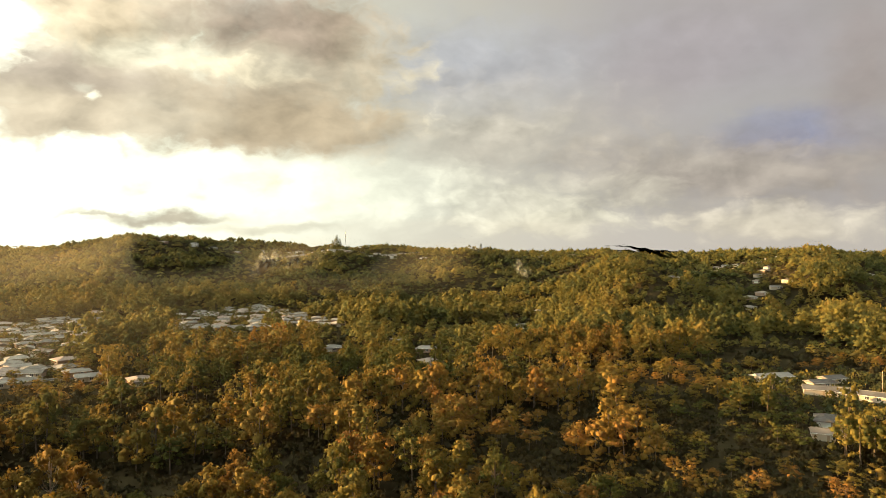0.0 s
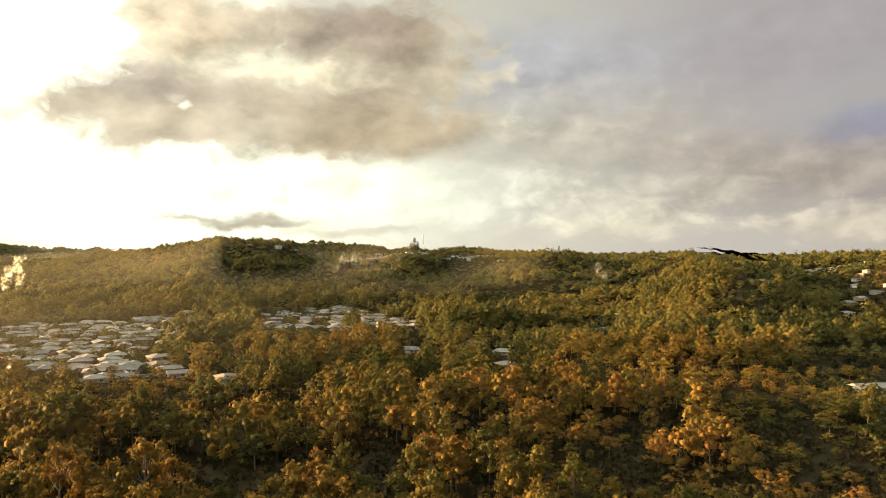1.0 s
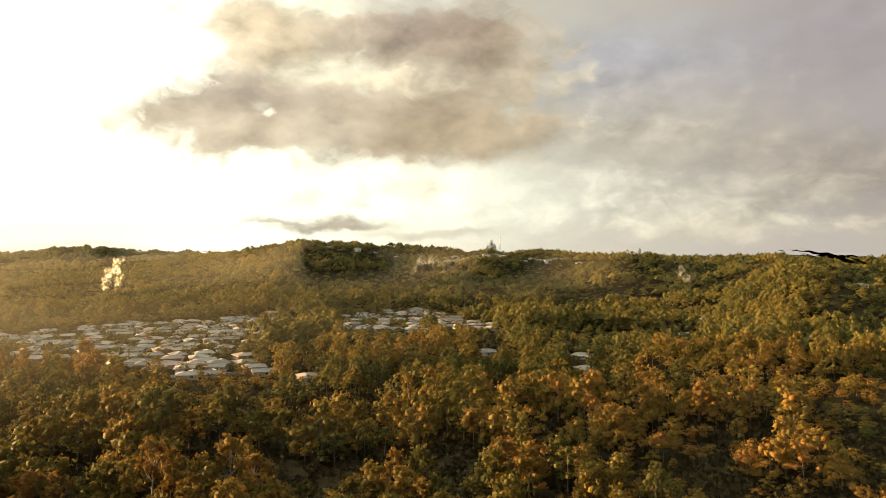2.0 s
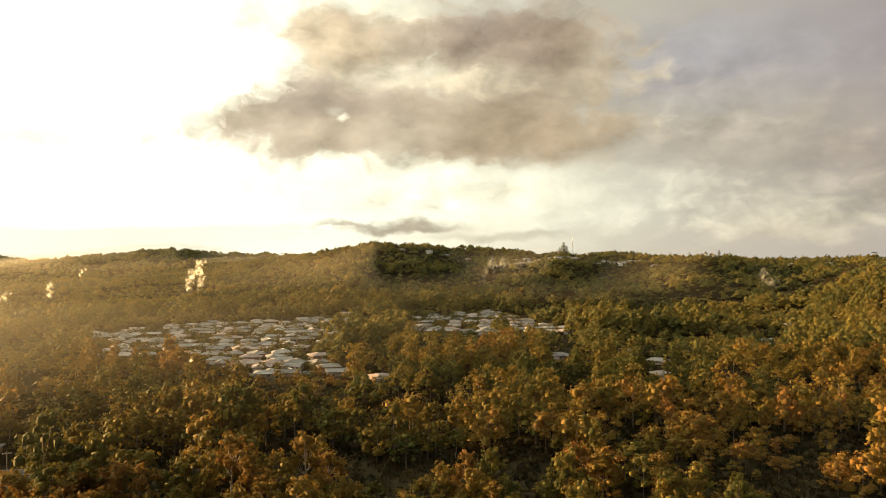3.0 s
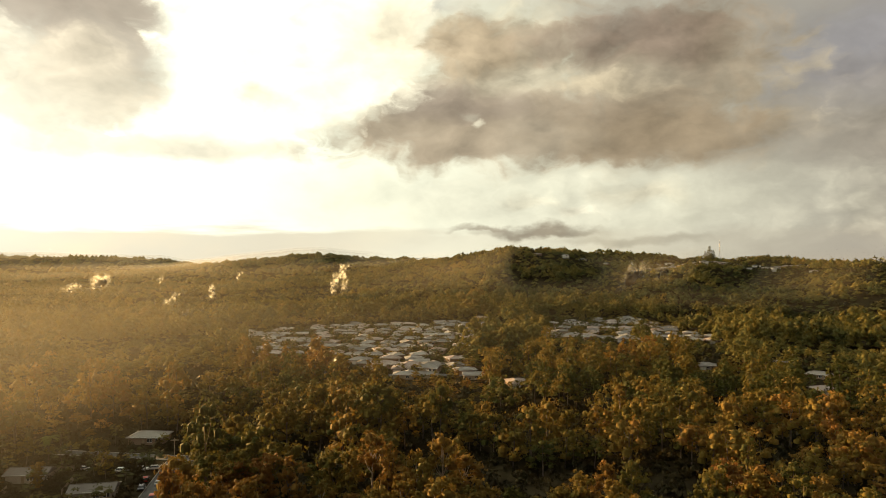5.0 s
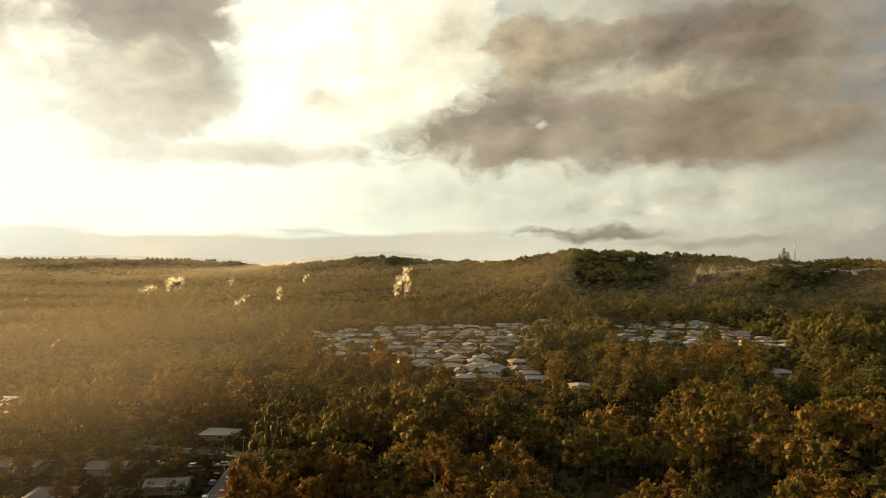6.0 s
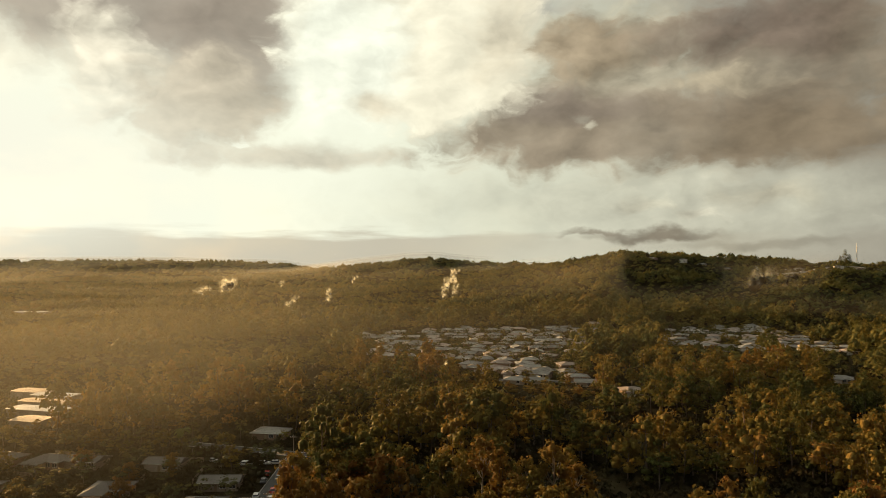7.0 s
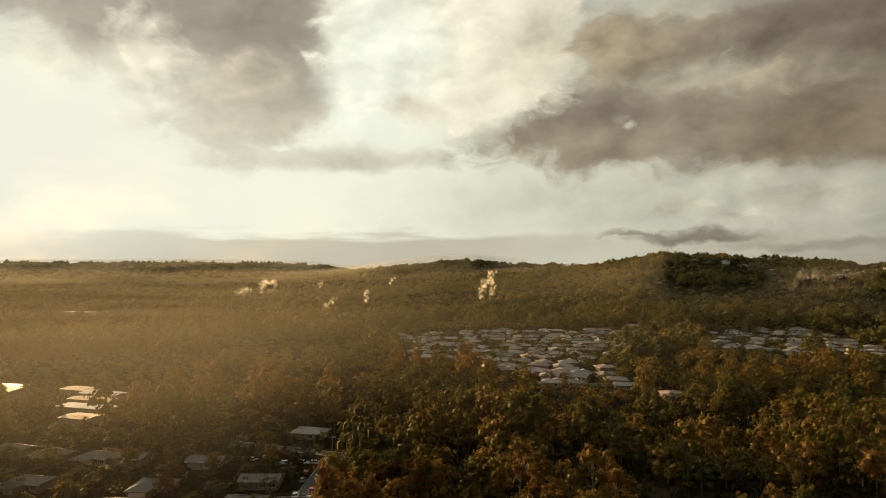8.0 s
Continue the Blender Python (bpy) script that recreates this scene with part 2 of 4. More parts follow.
def plain(name, tone, second=None, scale=0.3, rough=0.8, metal=0.0, by_object=0.0, relief=0.0):
    """A surface whose tone wanders between two, at two scales."""
    made, k, shader = material(name)
    second = second or tuple(0.7 * c for c in tone)
    spot = position(k)
    fac = k.math("ADD", k.math("MULTIPLY", k.noise(spot, scale, 4), 0.7), k.math("MULTIPLY", k.noise(spot, scale * 9, 5, 0.6), 0.3))
    fac = k.smooth(0.35, 0.65, fac)
    if by_object:
        fac = k.math("ADD", k.math("MULTIPLY", fac, 1 - by_object), k.math("MULTIPLY", k.add("ShaderNodeObjectInfo").outputs["Random"], by_object), clamp=True)
    k.put(shader.inputs["Base Color"], k.mix(fac, tone, second))
    k.put(shader.inputs["Roughness"], rough)
    k.put(shader.inputs["Metallic"], metal)
    if rough > 0.9:
        k.put(shader.inputs["Specular IOR Level"], 0.0)
    if relief:
        bump(k, shader, k.noise(spot, scale * 14, 4), 0.5, relief)
    return made


# warm flare put into the near leaf tones, pale haze into the far ones
OLIVE, RUST, GREEN, TAWNY = (0.138, 0.104, 0.023), (0.180, 0.088, 0.024), (0.066, 0.067, 0.018), (0.170, 0.105, 0.024)
leaf_near = foliage("near_leaves_warm", [GREEN, OLIVE, TAWNY, RUST], 16.0)
leaf_far = foliage("far_leaves_hazy", [(0.058, 0.060, 0.019), (0.105, 0.093, 0.024), (0.138, 0.112, 0.027), (0.155, 0.108, 0.028)], 26.0)
leaf_garden = foliage("garden_leaves", [(0.035, 0.042, 0.018), (0.06, 0.06, 0.022), OLIVE], 9.0)
# leaves near black: the shade under and between trees put into their colour
leaf_shade = foliage("shaded_scrub_leaves", [(0.022, 0.021, 0.009), (0.034, 0.028, 0.011), (0.046, 0.034, 0.013)], 12.0)
leaf_palm = foliage("palm_leaves", [(0.07, 0.09, 0.02), (0.11, 0.12, 0.03)], 5.0)
bark = plain("bark", (0.11, 0.078, 0.05), (0.06, 0.043, 0.03), 0.5, 0.85, relief=0.05)
pale_bark = plain("pale_bark", (0.42, 0.33, 0.24), (0.2, 0.15, 0.1), 0.4, 0.8, relief=0.04)
soil = plain("forest_floor", (0.026, 0.021, 0.012), (0.042, 0.033, 0.018), 0.03, 0.95, relief=0.3)
lawn = plain("lawn", (0.06, 0.07, 0.02), (0.11, 0.09, 0.04), 0.08, 0.95, relief=0.1)
asphalt = plain("asphalt", (0.032, 0.031, 0.03), (0.052, 0.05, 0.047), 0.1, 0.85, relief=0.01)
concrete = plain("concrete", (0.28, 0.265, 0.24), (0.2, 0.185, 0.165), 0.25, 0.85, relief=0.01)
roof_pale = plain("pale_roofing", (0.27, 0.25, 0.22), (0.06, 0.055, 0.05), 0.18, 0.6, by_object=0.75, relief=0.04)
roof_brown = plain("brown_roof_tiles", (0.20, 0.14, 0.11), (0.30, 0.25, 0.22), 0.2, 0.6, by_object=0.7, relief=0.05)
roof_steel = plain("bright_sheet_roofing", (0.62, 0.63, 0.62), (0.4, 0.4, 0.38), 0.06, 0.3, 0.9, relief=0.004)
render_wall = plain("cream_render", (0.42, 0.36, 0.29), (0.26, 0.21, 0.16), 0.3, 0.9, by_object=0.6)
brick_wall = plain("brick_wall", (0.20, 0.125, 0.085), (0.26, 0.18, 0.13), 0.5, 0.9, by_object=0.6)
shed_wall = plain("grey_cladding", (0.30, 0.29, 0.27), (0.22, 0.21, 0.19), 0.2, 0.7)
# roofing dimmed: the backlit shade of the near street put into its colour
roof_dim = plain("backlit_dim_roofing", (0.15, 0.135, 0.12), (0.07, 0.06, 0.055), 0.15, 0.9, by_object=0.6, relief=0.04)
white_wall = plain("white_wall", (0.78, 0.76, 0.72), (0.66, 0.63, 0.58), 0.3, 0.7)
white_paint = plain("white_trim", (0.75, 0.73, 0.70), (0.6, 0.58, 0.54), 0.5, 0.5)
dark_trim = plain("dark_trim", (0.05, 0.045, 0.04), (0.09, 0.08, 0.07), 0.5, 0.5)
glass = plain("window_glass", (0.03, 0.035, 0.04), (0.05, 0.055, 0.06), 0.5, 0.08)
steel = plain("galvanised_steel", (0.42, 0.42, 0.42), (0.3, 0.29, 0.28), 0.6, 0.45, 0.8)
timber = plain("weathered_timber", (0.24, 0.17, 0.11), (0.33, 0.26, 0.19), 0.6, 0.85, by_object=0.4, relief=0.02)
rubber = plain("rubber", (0.02, 0.02, 0.02), (0.03, 0.03, 0.03), 1.0, 0.8)
car_white = plain("white_car_paint", (0.74, 0.74, 0.72), (0.68, 0.68, 0.66), 0.5, 0.25)
car_grey = plain("silver_car_paint", (0.35, 0.36, 0.37), (0.3, 0.3, 0.31), 0.5, 0.25, 0.5)
car_dark = plain("dark_car_paint", (0.04, 0.045, 0.06), (0.05, 0.05, 0.06), 0.5, 0.2)
car_red = plain("red_car_paint", (0.33, 0.03, 0.025), (0.28, 0.03, 0.02), 0.5, 0.25)

def veil_material(name, tone, density, scale):
    """Steam: thin torn veils that let most of the light pass."""
    made = bpy.data.materials.new(name)
    made.use_nodes = True
    k = Nodes(made.node_tree)
    veil, clear, both = k.add("ShaderNodeBsdfTranslucent"), k.add("ShaderNodeBsdfTransparent"), k.add("ShaderNodeMixShader")
    front, two_sided = k.add("ShaderNodeBsdfDiffuse"), k.add("ShaderNodeMixShader")
    front.inputs["Color"].default_value = (*tone, 1)
    # shading turned to the sun, so all veils are lit alike
    facing = k.add("ShaderNodeCombineXYZ")
    for socket, value in zip(facing.inputs, to_sun):
        socket.default_value = value
    k.put(front.inputs["Normal"], facing.outputs[0])
    two_sided.inputs[0].default_value = 0.8
    k.put(two_sided.inputs[1], veil.outputs[0])
    k.put(two_sided.inputs[2], front.outputs[0])
    veil.inputs["Color"].default_value = (*tone, 1)
    k.put(both.inputs[0], k.math("MULTIPLY", k.math("MULTIPLY", k.smooth(0.36, 0.7, k.noise(position(k), scale, 5, 0.6)), k.add("ShaderNodeAttribute", attribute_name="tone").outputs["Fac"]), density))
    k.put(both.inputs[1], clear.outputs[0])
    k.put(both.inputs[2], two_sided.outputs[0])
    k.put(k.add("ShaderNodeOutputMaterial").inputs[0], both.outputs[0])
    return made


steam = veil_material("steam", (0.80, 0.90, 0.95), 0.38, 0.2)
thin_steam = veil_material("thin_steam", (0.75, 0.85, 0.95), 0.10, 0.12)
# haze and sun glare made as thin lit sheets, tinted golden
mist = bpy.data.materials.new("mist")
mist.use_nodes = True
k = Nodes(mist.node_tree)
lit_haze, clear, both = k.add("ShaderNodeBsdfDiffuse"), k.add("ShaderNodeBsdfTransparent"), k.add("ShaderNodeMixShader")
lit_haze.inputs["Color"].default_value = (0.95, 0.87, 0.66, 1)
facing = k.add("ShaderNodeCombineXYZ")          # shading turned to the sun, so the sheet is lit however it lies
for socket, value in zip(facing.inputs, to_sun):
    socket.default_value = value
k.put(lit_haze.inputs["Normal"], facing.outputs[0])
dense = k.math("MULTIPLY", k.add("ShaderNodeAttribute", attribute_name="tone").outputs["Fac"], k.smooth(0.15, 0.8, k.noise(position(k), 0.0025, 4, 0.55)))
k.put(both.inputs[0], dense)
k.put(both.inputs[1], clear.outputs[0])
k.put(both.inputs[2], lit_haze.outputs[0])
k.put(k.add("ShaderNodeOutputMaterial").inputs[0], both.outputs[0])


# ---- mesh helpers ----
def mesh_of(name, corners, faces, materials, slots=None, smooth=False, tone=None):
    """A mesh from arrays of corners and triangles."""
    corners, faces = np.asarray(corners, np.float32), np.asarray(faces, np.int32)
    made = bpy.data.meshes.new(name)
    made.vertices.add(len(corners))
    made.vertices.foreach_set("co", corners.ravel())
    made.loops.add(faces.size)
    made.loops.foreach_set("vertex_index", faces.ravel())
    made.polygons.add(len(faces))
    made.polygons.foreach_set("loop_start", np.arange(0, faces.size, faces.shape[1], dtype=np.int32))
    for one in materials:
        made.materials.append(one)
    if slots is not None:
        made.polygons.foreach_set("material_index", np.asarray(slots, np.int32))
    if smooth:
        made.polygons.foreach_set("use_smooth", np.ones(len(faces), bool))
    made.update(calc_edges=True)
    if tone is not None:
        values = np.full(len(corners), tone, np.float32) if np.isscalar(tone) else np.asarray(tone, np.float32)
        made.attributes.new("tone", "FLOAT", "POINT").data.foreach_set("value", values)
    return made


def part(name, data, parent=None, label="", m=None):
    """Links one mesh as an object, under its thing."""
    ob = new(name, data)
    if parent is not None:
        ob.parent = parent
    if m is not None:
        ob.matrix_basis = m
    if label:
        ob["label"] = label
    return ob


def thing(name, label, category, group="", kind="", data=None, m=None):
    ob = tagged(new(name, data), label, category, group, kind)
    if m is not None:
        ob.matrix_basis = m
    return ob


def bm_mesh(name, bm, mat, smooth=False):
    bmesh.ops.recalc_face_normals(bm, faces=bm.faces)
    made = bpy.data.meshes.new(name)
    bm.to_mesh(made)
    bm.free()
    made.materials.append(mat)
    if smooth:
        for face in made.polygons:
            face.use_smooth = True
    return made


def box_bm(bm, x0, y0, z0, x1, y1, z1, bevel=0.0):
    m = Matrix.Translation(((x0 + x1) / 2, (y0 + y1) / 2, (z0 + z1) / 2)) @ Matrix.Diagonal((x1 - x0, y1 - y0, z1 - z0, 1))
    verts = bmesh.ops.create_cube(bm, size=1, matrix=m)["verts"]
    if bevel:
        edges = list({e for v in verts for e in v.link_edges})
        bmesh.ops.bevel(bm, geom=edges, offset=bevel, segments=1, affect="EDGES")


def box_mesh(name, mat, *size, bevel=0.0):
    bm = bmesh.new()
    box_bm(bm, *size, bevel=bevel)
    return bm_mesh(name, bm, mat)


def tube(path, radii, sides):
    """Corners and triangles of a tapered, bent tube."""
    path, radii = np.asarray(path, float), np.asarray(radii, float)
    ang = np.linspace(0, 2 * np.pi, sides, endpoint=False)
    corners = []
    for i, (p, r) in enumerate(zip(path, radii)):
        way = path[min(i + 1, len(path) - 1)] - path[max(i - 1, 0)]
        way = way / (np.linalg.norm(way) + 1e-9)
        side = np.cross(way, (0.3, 1, 0.1))
        side /= np.linalg.norm(side) + 1e-9
        up = np.cross(side, way)
        corners.append(p + r * (np.cos(ang)[:, None] * side + np.sin(ang)[:, None] * up))
    faces = []
    for i in range(len(path) - 1):
        for j in range(sides):
            a, b, c, d = i * sides + j, i * sides + (j + 1) % sides, (i + 1) * sides + (j + 1) % sides, (i + 1) * sides + j
            faces += [(a, b, c), (a, c, d)]
    return np.concatenate(corners), np.array(faces)


def join(pieces):
    corners, faces, base = [], [], 0
    for c, f in pieces:
        corners.append(c)
        faces.append(np.asarray(f) + base)
        base += len(c)
    return np.concatenate(corners), np.concatenate(faces)

# ---- the lie of the land ----
LATTICE = np.random.RandomState(7).rand(256, 256)


def value_noise(x, y, size, seed=0):
    """Smooth noise from -1 to 1 with hills about `size` metres apart."""
    u, v = np.asarray(x, float) / size + 17.3 * seed, np.asarray(y, float) / size - 9.1 * seed
    i, j = np.floor(u).astype(int), np.floor(v).astype(int)
    a, b = u - i, v - j
    a, b = a * a * (3 - 2 * a), b * b * (3 - 2 * b)
    i, j, k, m = i & 255, j & 255, (i + 1) & 255, (j + 1) & 255
    low = LATTICE[i, j] * (1 - a) + LATTICE[k, j] * a
    high = LATTICE[i, m] * (1 - a) + LATTICE[k, m] * a
    return 2 * (low * (1 - b) + high * b) - 1


def step(a, b, x):
    t = np.clip((x - a) / (b - a), 0, 1)
    return t * t * (3 - 2 * t)


# the main ridge: bearing (degrees to the left of north), distance of its crest, height of its crest
RIDGE = np.array([(-180, 1700, 50), (-70, 1600, 55), (-45, 1450, 50), (-32.5, 1400, 51), (-27.7, 1400, 55), (-22.4, 1420, 55),
                  (-17.9, 1450, 50), (-14.4, 1460, 52), (-5.4, 1480, 55), (-0.7, 1500, 60), (3.9, 1500, 65), (11.2, 1500, 69),
                  (16.9, 1480, 79), (21.1, 1450, 84), (23.9, 1420, 86), (26.5, 1420, 75), (29.4, 1450, 63), (34, 1500, 45),
                  (40, 1600, 20), (48, 1700, 6), (60, 1800, 0), (180, 1700, 30)])
# the second hill and the far range behind it
SECOND = np.array([(-180, 2500, 0), (18, 2300, 30), (27, 2350, 50), (32, 2400, 60), (35, 2400, 67), (36.5, 2400, 70), (39.2, 2400, 80), (41.5, 2400, 76),
                   (43, 2420, 69), (46, 2450, 58), (48.5, 2500, 45), (51, 2550, 28), (56, 2650, 10), (180, 2500, 0)])
THIRD = np.array([(-180, 4000, 30), (20, 3900, 30), (45, 3900, 34), (48.5, 3800, 38), (49.8, 3800, 42), (51.3, 3800, 64), (55.5, 3800, 70), (61, 3900, 76),
                  (68, 4000, 72), (80, 4000, 70), (180, 4000, 50)])


# spurs that run down from the ridge: from, to, half width, height
SPURS = [(180, 690, 260, 1120, 62, 30), (20, 960, 60, 1260, 55, 16), (215, 650, 262, 900, 44, 20), (400, 700, 470, 950, 60, 14), (-180, 900, -190, 1250, 60, 16), (420, 760, 560, 1050, 60, 20), (-420, 960, -460, 1180, 60, 9)]


def crest(table, bearing):
    return np.interp(bearing, table[:, 0], table[:, 1]), np.interp(bearing, table[:, 0], table[:, 2])


def land(x, y):
    """Height of the ground."""
    x, y = np.asarray(x, float), np.asarray(y, float)
    r, bearing = np.hypot(x, y), np.degrees(np.arctan2(-x, y))
    z = 1.6 * value_noise(x, y, 240, 1) * step(250, 420, r)
    for table, run, back, rough in ((RIDGE, 640, 900, 1.0), (SECOND, 700, 900, 0.8), (THIRD, 900, 1500, 0.6)):
        rr, top = crest(table, bearing)
        rise = np.where(r < rr, step(rr - run * 1.15, rr + run * 0.35, r) / 0.82, 1 - 0.75 * step(0, back, r - rr))
        rise = np.minimum(rise, 1)
        spurs = 1 + rough * rise * (1 - rise) * (1.0 * value_noise(x, y, 250, 3) + 0.6 * value_noise(x, y, 120, 4))
        z = np.maximum(z, top * rise * spurs + 0.3 * z)
    for ax, ay, bx, by, wide, tall in SPURS:
        dx, dy = bx - ax, by - ay
        t = np.clip(((x - ax) * dx + (y - ay) * dy) / (dx * dx + dy * dy), -0.3, 1.1)
        off = np.hypot(x - ax - t * dx, y - ay - t * dy) * (1 + 0.25 * value_noise(x, y, 90, 5))
        z = z + tall * step(-0.3, 0.25, t) * np.exp(-(off / wide) ** 2)
    return z

# ---- the ground, one sheet to the horizon ----
def ground_sheet():
    radii = np.concatenate([np.linspace(0, 100, 6)[1:], np.arange(110, 900, 10), np.geomspace(900, 4950, 75)])
    turns = np.radians(np.concatenate([np.arange(-180, -45, 5.0), np.arange(-45, 85, 0.6), np.arange(85, 180, 5.0)]))
    rr, tt = np.meshgrid(radii, turns, indexing="ij")
    x, y = -np.sin(tt) * rr, np.cos(tt) * rr
    corners = np.concatenate([[(0, 0, float(land(0.0, 1.0)))], np.stack([x, y, land(x, y)], -1).reshape(-1, 3)])
    m = len(turns)
    i, j = np.meshgrid(np.arange(len(radii) - 1), np.arange(m), indexing="ij")
    a, b = 1 + i * m + j, 1 + i * m + (j + 1) % m
    c, d = b + m, a + m
    faces = np.concatenate([np.stack([a, d, c], -1).reshape(-1, 3), np.stack([a, c, b], -1).reshape(-1, 3)])
    hub = np.stack([np.zeros(m, int), 1 + np.arange(m), 1 + (np.arange(m) + 1) % m], -1)
    return mesh_of("ground", corners, np.concatenate([hub, faces]), [soil], smooth=True)


thing("ground", "dark leaf-littered valley floor rising to wooded hills", "ground", kind="structure", data=ground_sheet())


def inside(x, y, outline):
    """Whether points lie inside a closed outline."""
    x, y = np.asarray(x, float), np.asarray(y, float)
    result = np.zeros(x.shape, bool)
    for (ax, ay), (bx, by) in zip(outline, outline[1:] + outline[:1]):
        cross = ((ay > y) != (by > y)) & (x < (bx - ax) * (y - ay) / (by - ay + 1e-9) + ax)
        result ^= cross
    return result


def near_line(x, y, ax, ay, bx, by):
    """Distance of points from a stretch."""
    dx, dy = bx - ax, by - ay
    t = np.clip(((x - ax) * dx + (y - ay) * dy) / (dx * dx + dy * dy + 1e-9), 0, 1)
    return np.hypot(x - ax - t * dx, y - ay - t * dy)


ESTATE_WEST = [(-462, 440), (-462, 505), (-452, 566), (-424, 612), (-370, 646), (-351, 700), (-320, 690), (-290, 600), (-262, 513), (-240, 440), (-176, 352),
               (-205, 338), (-243, 340), (-276, 366), (-318, 378), (-352, 368), (-400, 405)]
ESTATE_EAST = [(-272, 650), (-262, 720), (-238, 785), (-208, 812), (-150, 720), (-98, 645), (-85, 610), (-145, 570), (-214, 568)]
NEAR_STREET = [(-300, 70), (-282, 112), (-236, 160), (-226, 176), (-199, 184), (-182, 172), (-164, 140), (-150, 110), (-150, 50), (-240, 40)]
WORKS = [(-425, 95), (-425, 140), (-380, 172), (-335, 162), (-300, 130), (-300, 100), (-350, 95)]
HOMES_RIGHT = [(135, 240), (150, 235), (215, 270), (235, 350), (225, 385), (150, 385), (140, 340)]

# ---- houses ----
def roof_mesh(name, w, d, eave, rise, over, mat, hip=True, thick=0.22):
    """A hipped or gabled roof with overhang and thickness."""
    bm = bmesh.new()
    x, y = w / 2 + over, d / 2 + over
    inset = y if hip else 0
    low = [bm.verts.new(p) for p in ((-x, -y, eave), (x, -y, eave), (x, y, eave), (-x, y, eave))]
    edge = [bm.verts.new((v.co.x, v.co.y, eave + thick)) for v in low]
    ends = [bm.verts.new((-x + inset * 0.95, 0, eave + thick + rise)), bm.verts.new((x - inset * 0.95, 0, eave + thick + rise))]
    bm.faces.new(low[::-1])
    for i in range(4):
        bm.faces.new((low[i], low[(i + 1) % 4], edge[(i + 1) % 4], edge[i]))
    bm.faces.new((edge[0], edge[1], ends[1], ends[0]))
    bm.faces.new((edge[2], edge[3], ends[0], ends[1]))
    bm.faces.new((edge[1], edge[2], ends[1]))
    bm.faces.new((edge[3], edge[0], ends[0]))
    return bm_mesh(name, bm, mat)


def ridge_cap(w, d, eave, rise, over, mat, hip=True, thick=0.22):
    """The caps along the ridge and the hips."""
    x, y = w / 2 + over, d / 2 + over
    inset = y * 0.95 if hip else 0
    top = eave + thick + rise + 0.03
    lines = [((-x + inset, 0, top), (x - inset, 0, top))]
    if hip:
        lines += [((sx * (x - inset), 0, top), (sx * x, sy * y, eave + thick + 0.03)) for sx in (-1, 1) for sy in (-1, 1)]
    return mesh_of("ridge_cap", *join([tube(line, (0.13, 0.13), 4) for line in lines]), [mat])


def house(label, w, d, roof_mat, wall_mat, wing=0.0, hip=True, storeys=1, group="houses of the estate"):
    """A detached house: walls, roof with caps and gutter, windows, door and garage door."""
    eave = 2.55 * storeys
    rise = (d / 2 + 0.6) * 0.28
    ob = thing("house", label, "house", group)
    bm = bmesh.new()
    box_bm(bm, -w / 2, -d / 2, -0.8, w / 2, d / 2, eave)
    if not hip:
        for sx in (-1, 1):
            a = [bm.verts.new((sx * w / 2, -d / 2, eave)), bm.verts.new((sx * w / 2, d / 2, eave)), bm.verts.new((sx * w / 2, 0, eave + rise * 0.93))]
            bm.faces.new(a)
    part("wall", bm_mesh("wall", bm, wall_mat), ob)
    part("roof", roof_mesh("roof", w, d, eave, rise, 0.6, roof_mat, hip), ob)
    part("ridge_cap", ridge_cap(w, d, eave, rise, 0.6, roof_mat, hip), ob)
    for sy in (-1, 1):
        part("gutter", box_mesh("gutter", white_paint, -w / 2 - 0.66, sy * (d / 2 + 0.66) - 0.06, eave + 0.05, w / 2 + 0.66, sy * (d / 2 + 0.66) + 0.06, eave + 0.2), ob)
    if wing:
        bm = bmesh.new()
        box_bm(bm, -w / 2 + 0.3, -d / 2 - wing, -0.8, -w / 2 + 6.3, -d / 2 + 0.02, eave - 0.02)
        part("wing_wall", bm_mesh("wing_wall", bm, wall_mat), ob)
        wing_roof = roof_mesh("wing_roof", wing + d / 2 + 2, 6.0, eave - 0.01, 1.55, 0.55, roof_mat, hip)
        part("wing_roof", wing_roof, ob, m=pose(-w / 2 + 3.3, -d / 2 - wing / 2 + d / 4 + 0.4, 0, 0, 0, 90))
        part("garage_door", box_mesh("garage_door", white_paint, -w / 2 + 0.9, -d / 2 - wing - 0.06, 0.05, -w / 2 + 5.7, -d / 2 - wing + 0.02, 2.25), ob)
    for storey in range(storeys):
        z = 0.95 + 2.7 * storey
        spots = [(px * w, side) for side in (-1, 1) for px in ((0.12, 0.36) if side < 0 else (-0.2,))]
        for px, side in spots:
            frame_bm = bmesh.new()
            y = side * d / 2
            for a in ((-0.95, 0.0, -0.85, 1.3), (0.85, 0.0, 0.95, 1.3), (-0.95, -0.08, 0.95, 0.0), (-0.95, 1.3, 0.95, 1.38), (-0.04, 0.0, 0.04, 1.3)):
                box_bm(frame_bm, px + a[0], y - 0.05, z + a[1], px + a[2], y + 0.05, z + a[3])
            window = part("window", bm_mesh("window", frame_bm, white_paint), ob)
            part("pane", box_mesh("pane", glass, px - 0.85, y - 0.02, z, px + 0.85, y + 0.02, z + 1.3), window)
    part("door", box_mesh("door", timber, -0.1 * w, -d / 2 - 0.05, 0.02, -0.1 * w + 0.95, -d / 2 + 0.02, 2.1), ob)
    return ob


def stand(x, y, turn, sink=0.05):
    return pose(x, y, float(land(x, y)) - sink, 0, 0, turn)


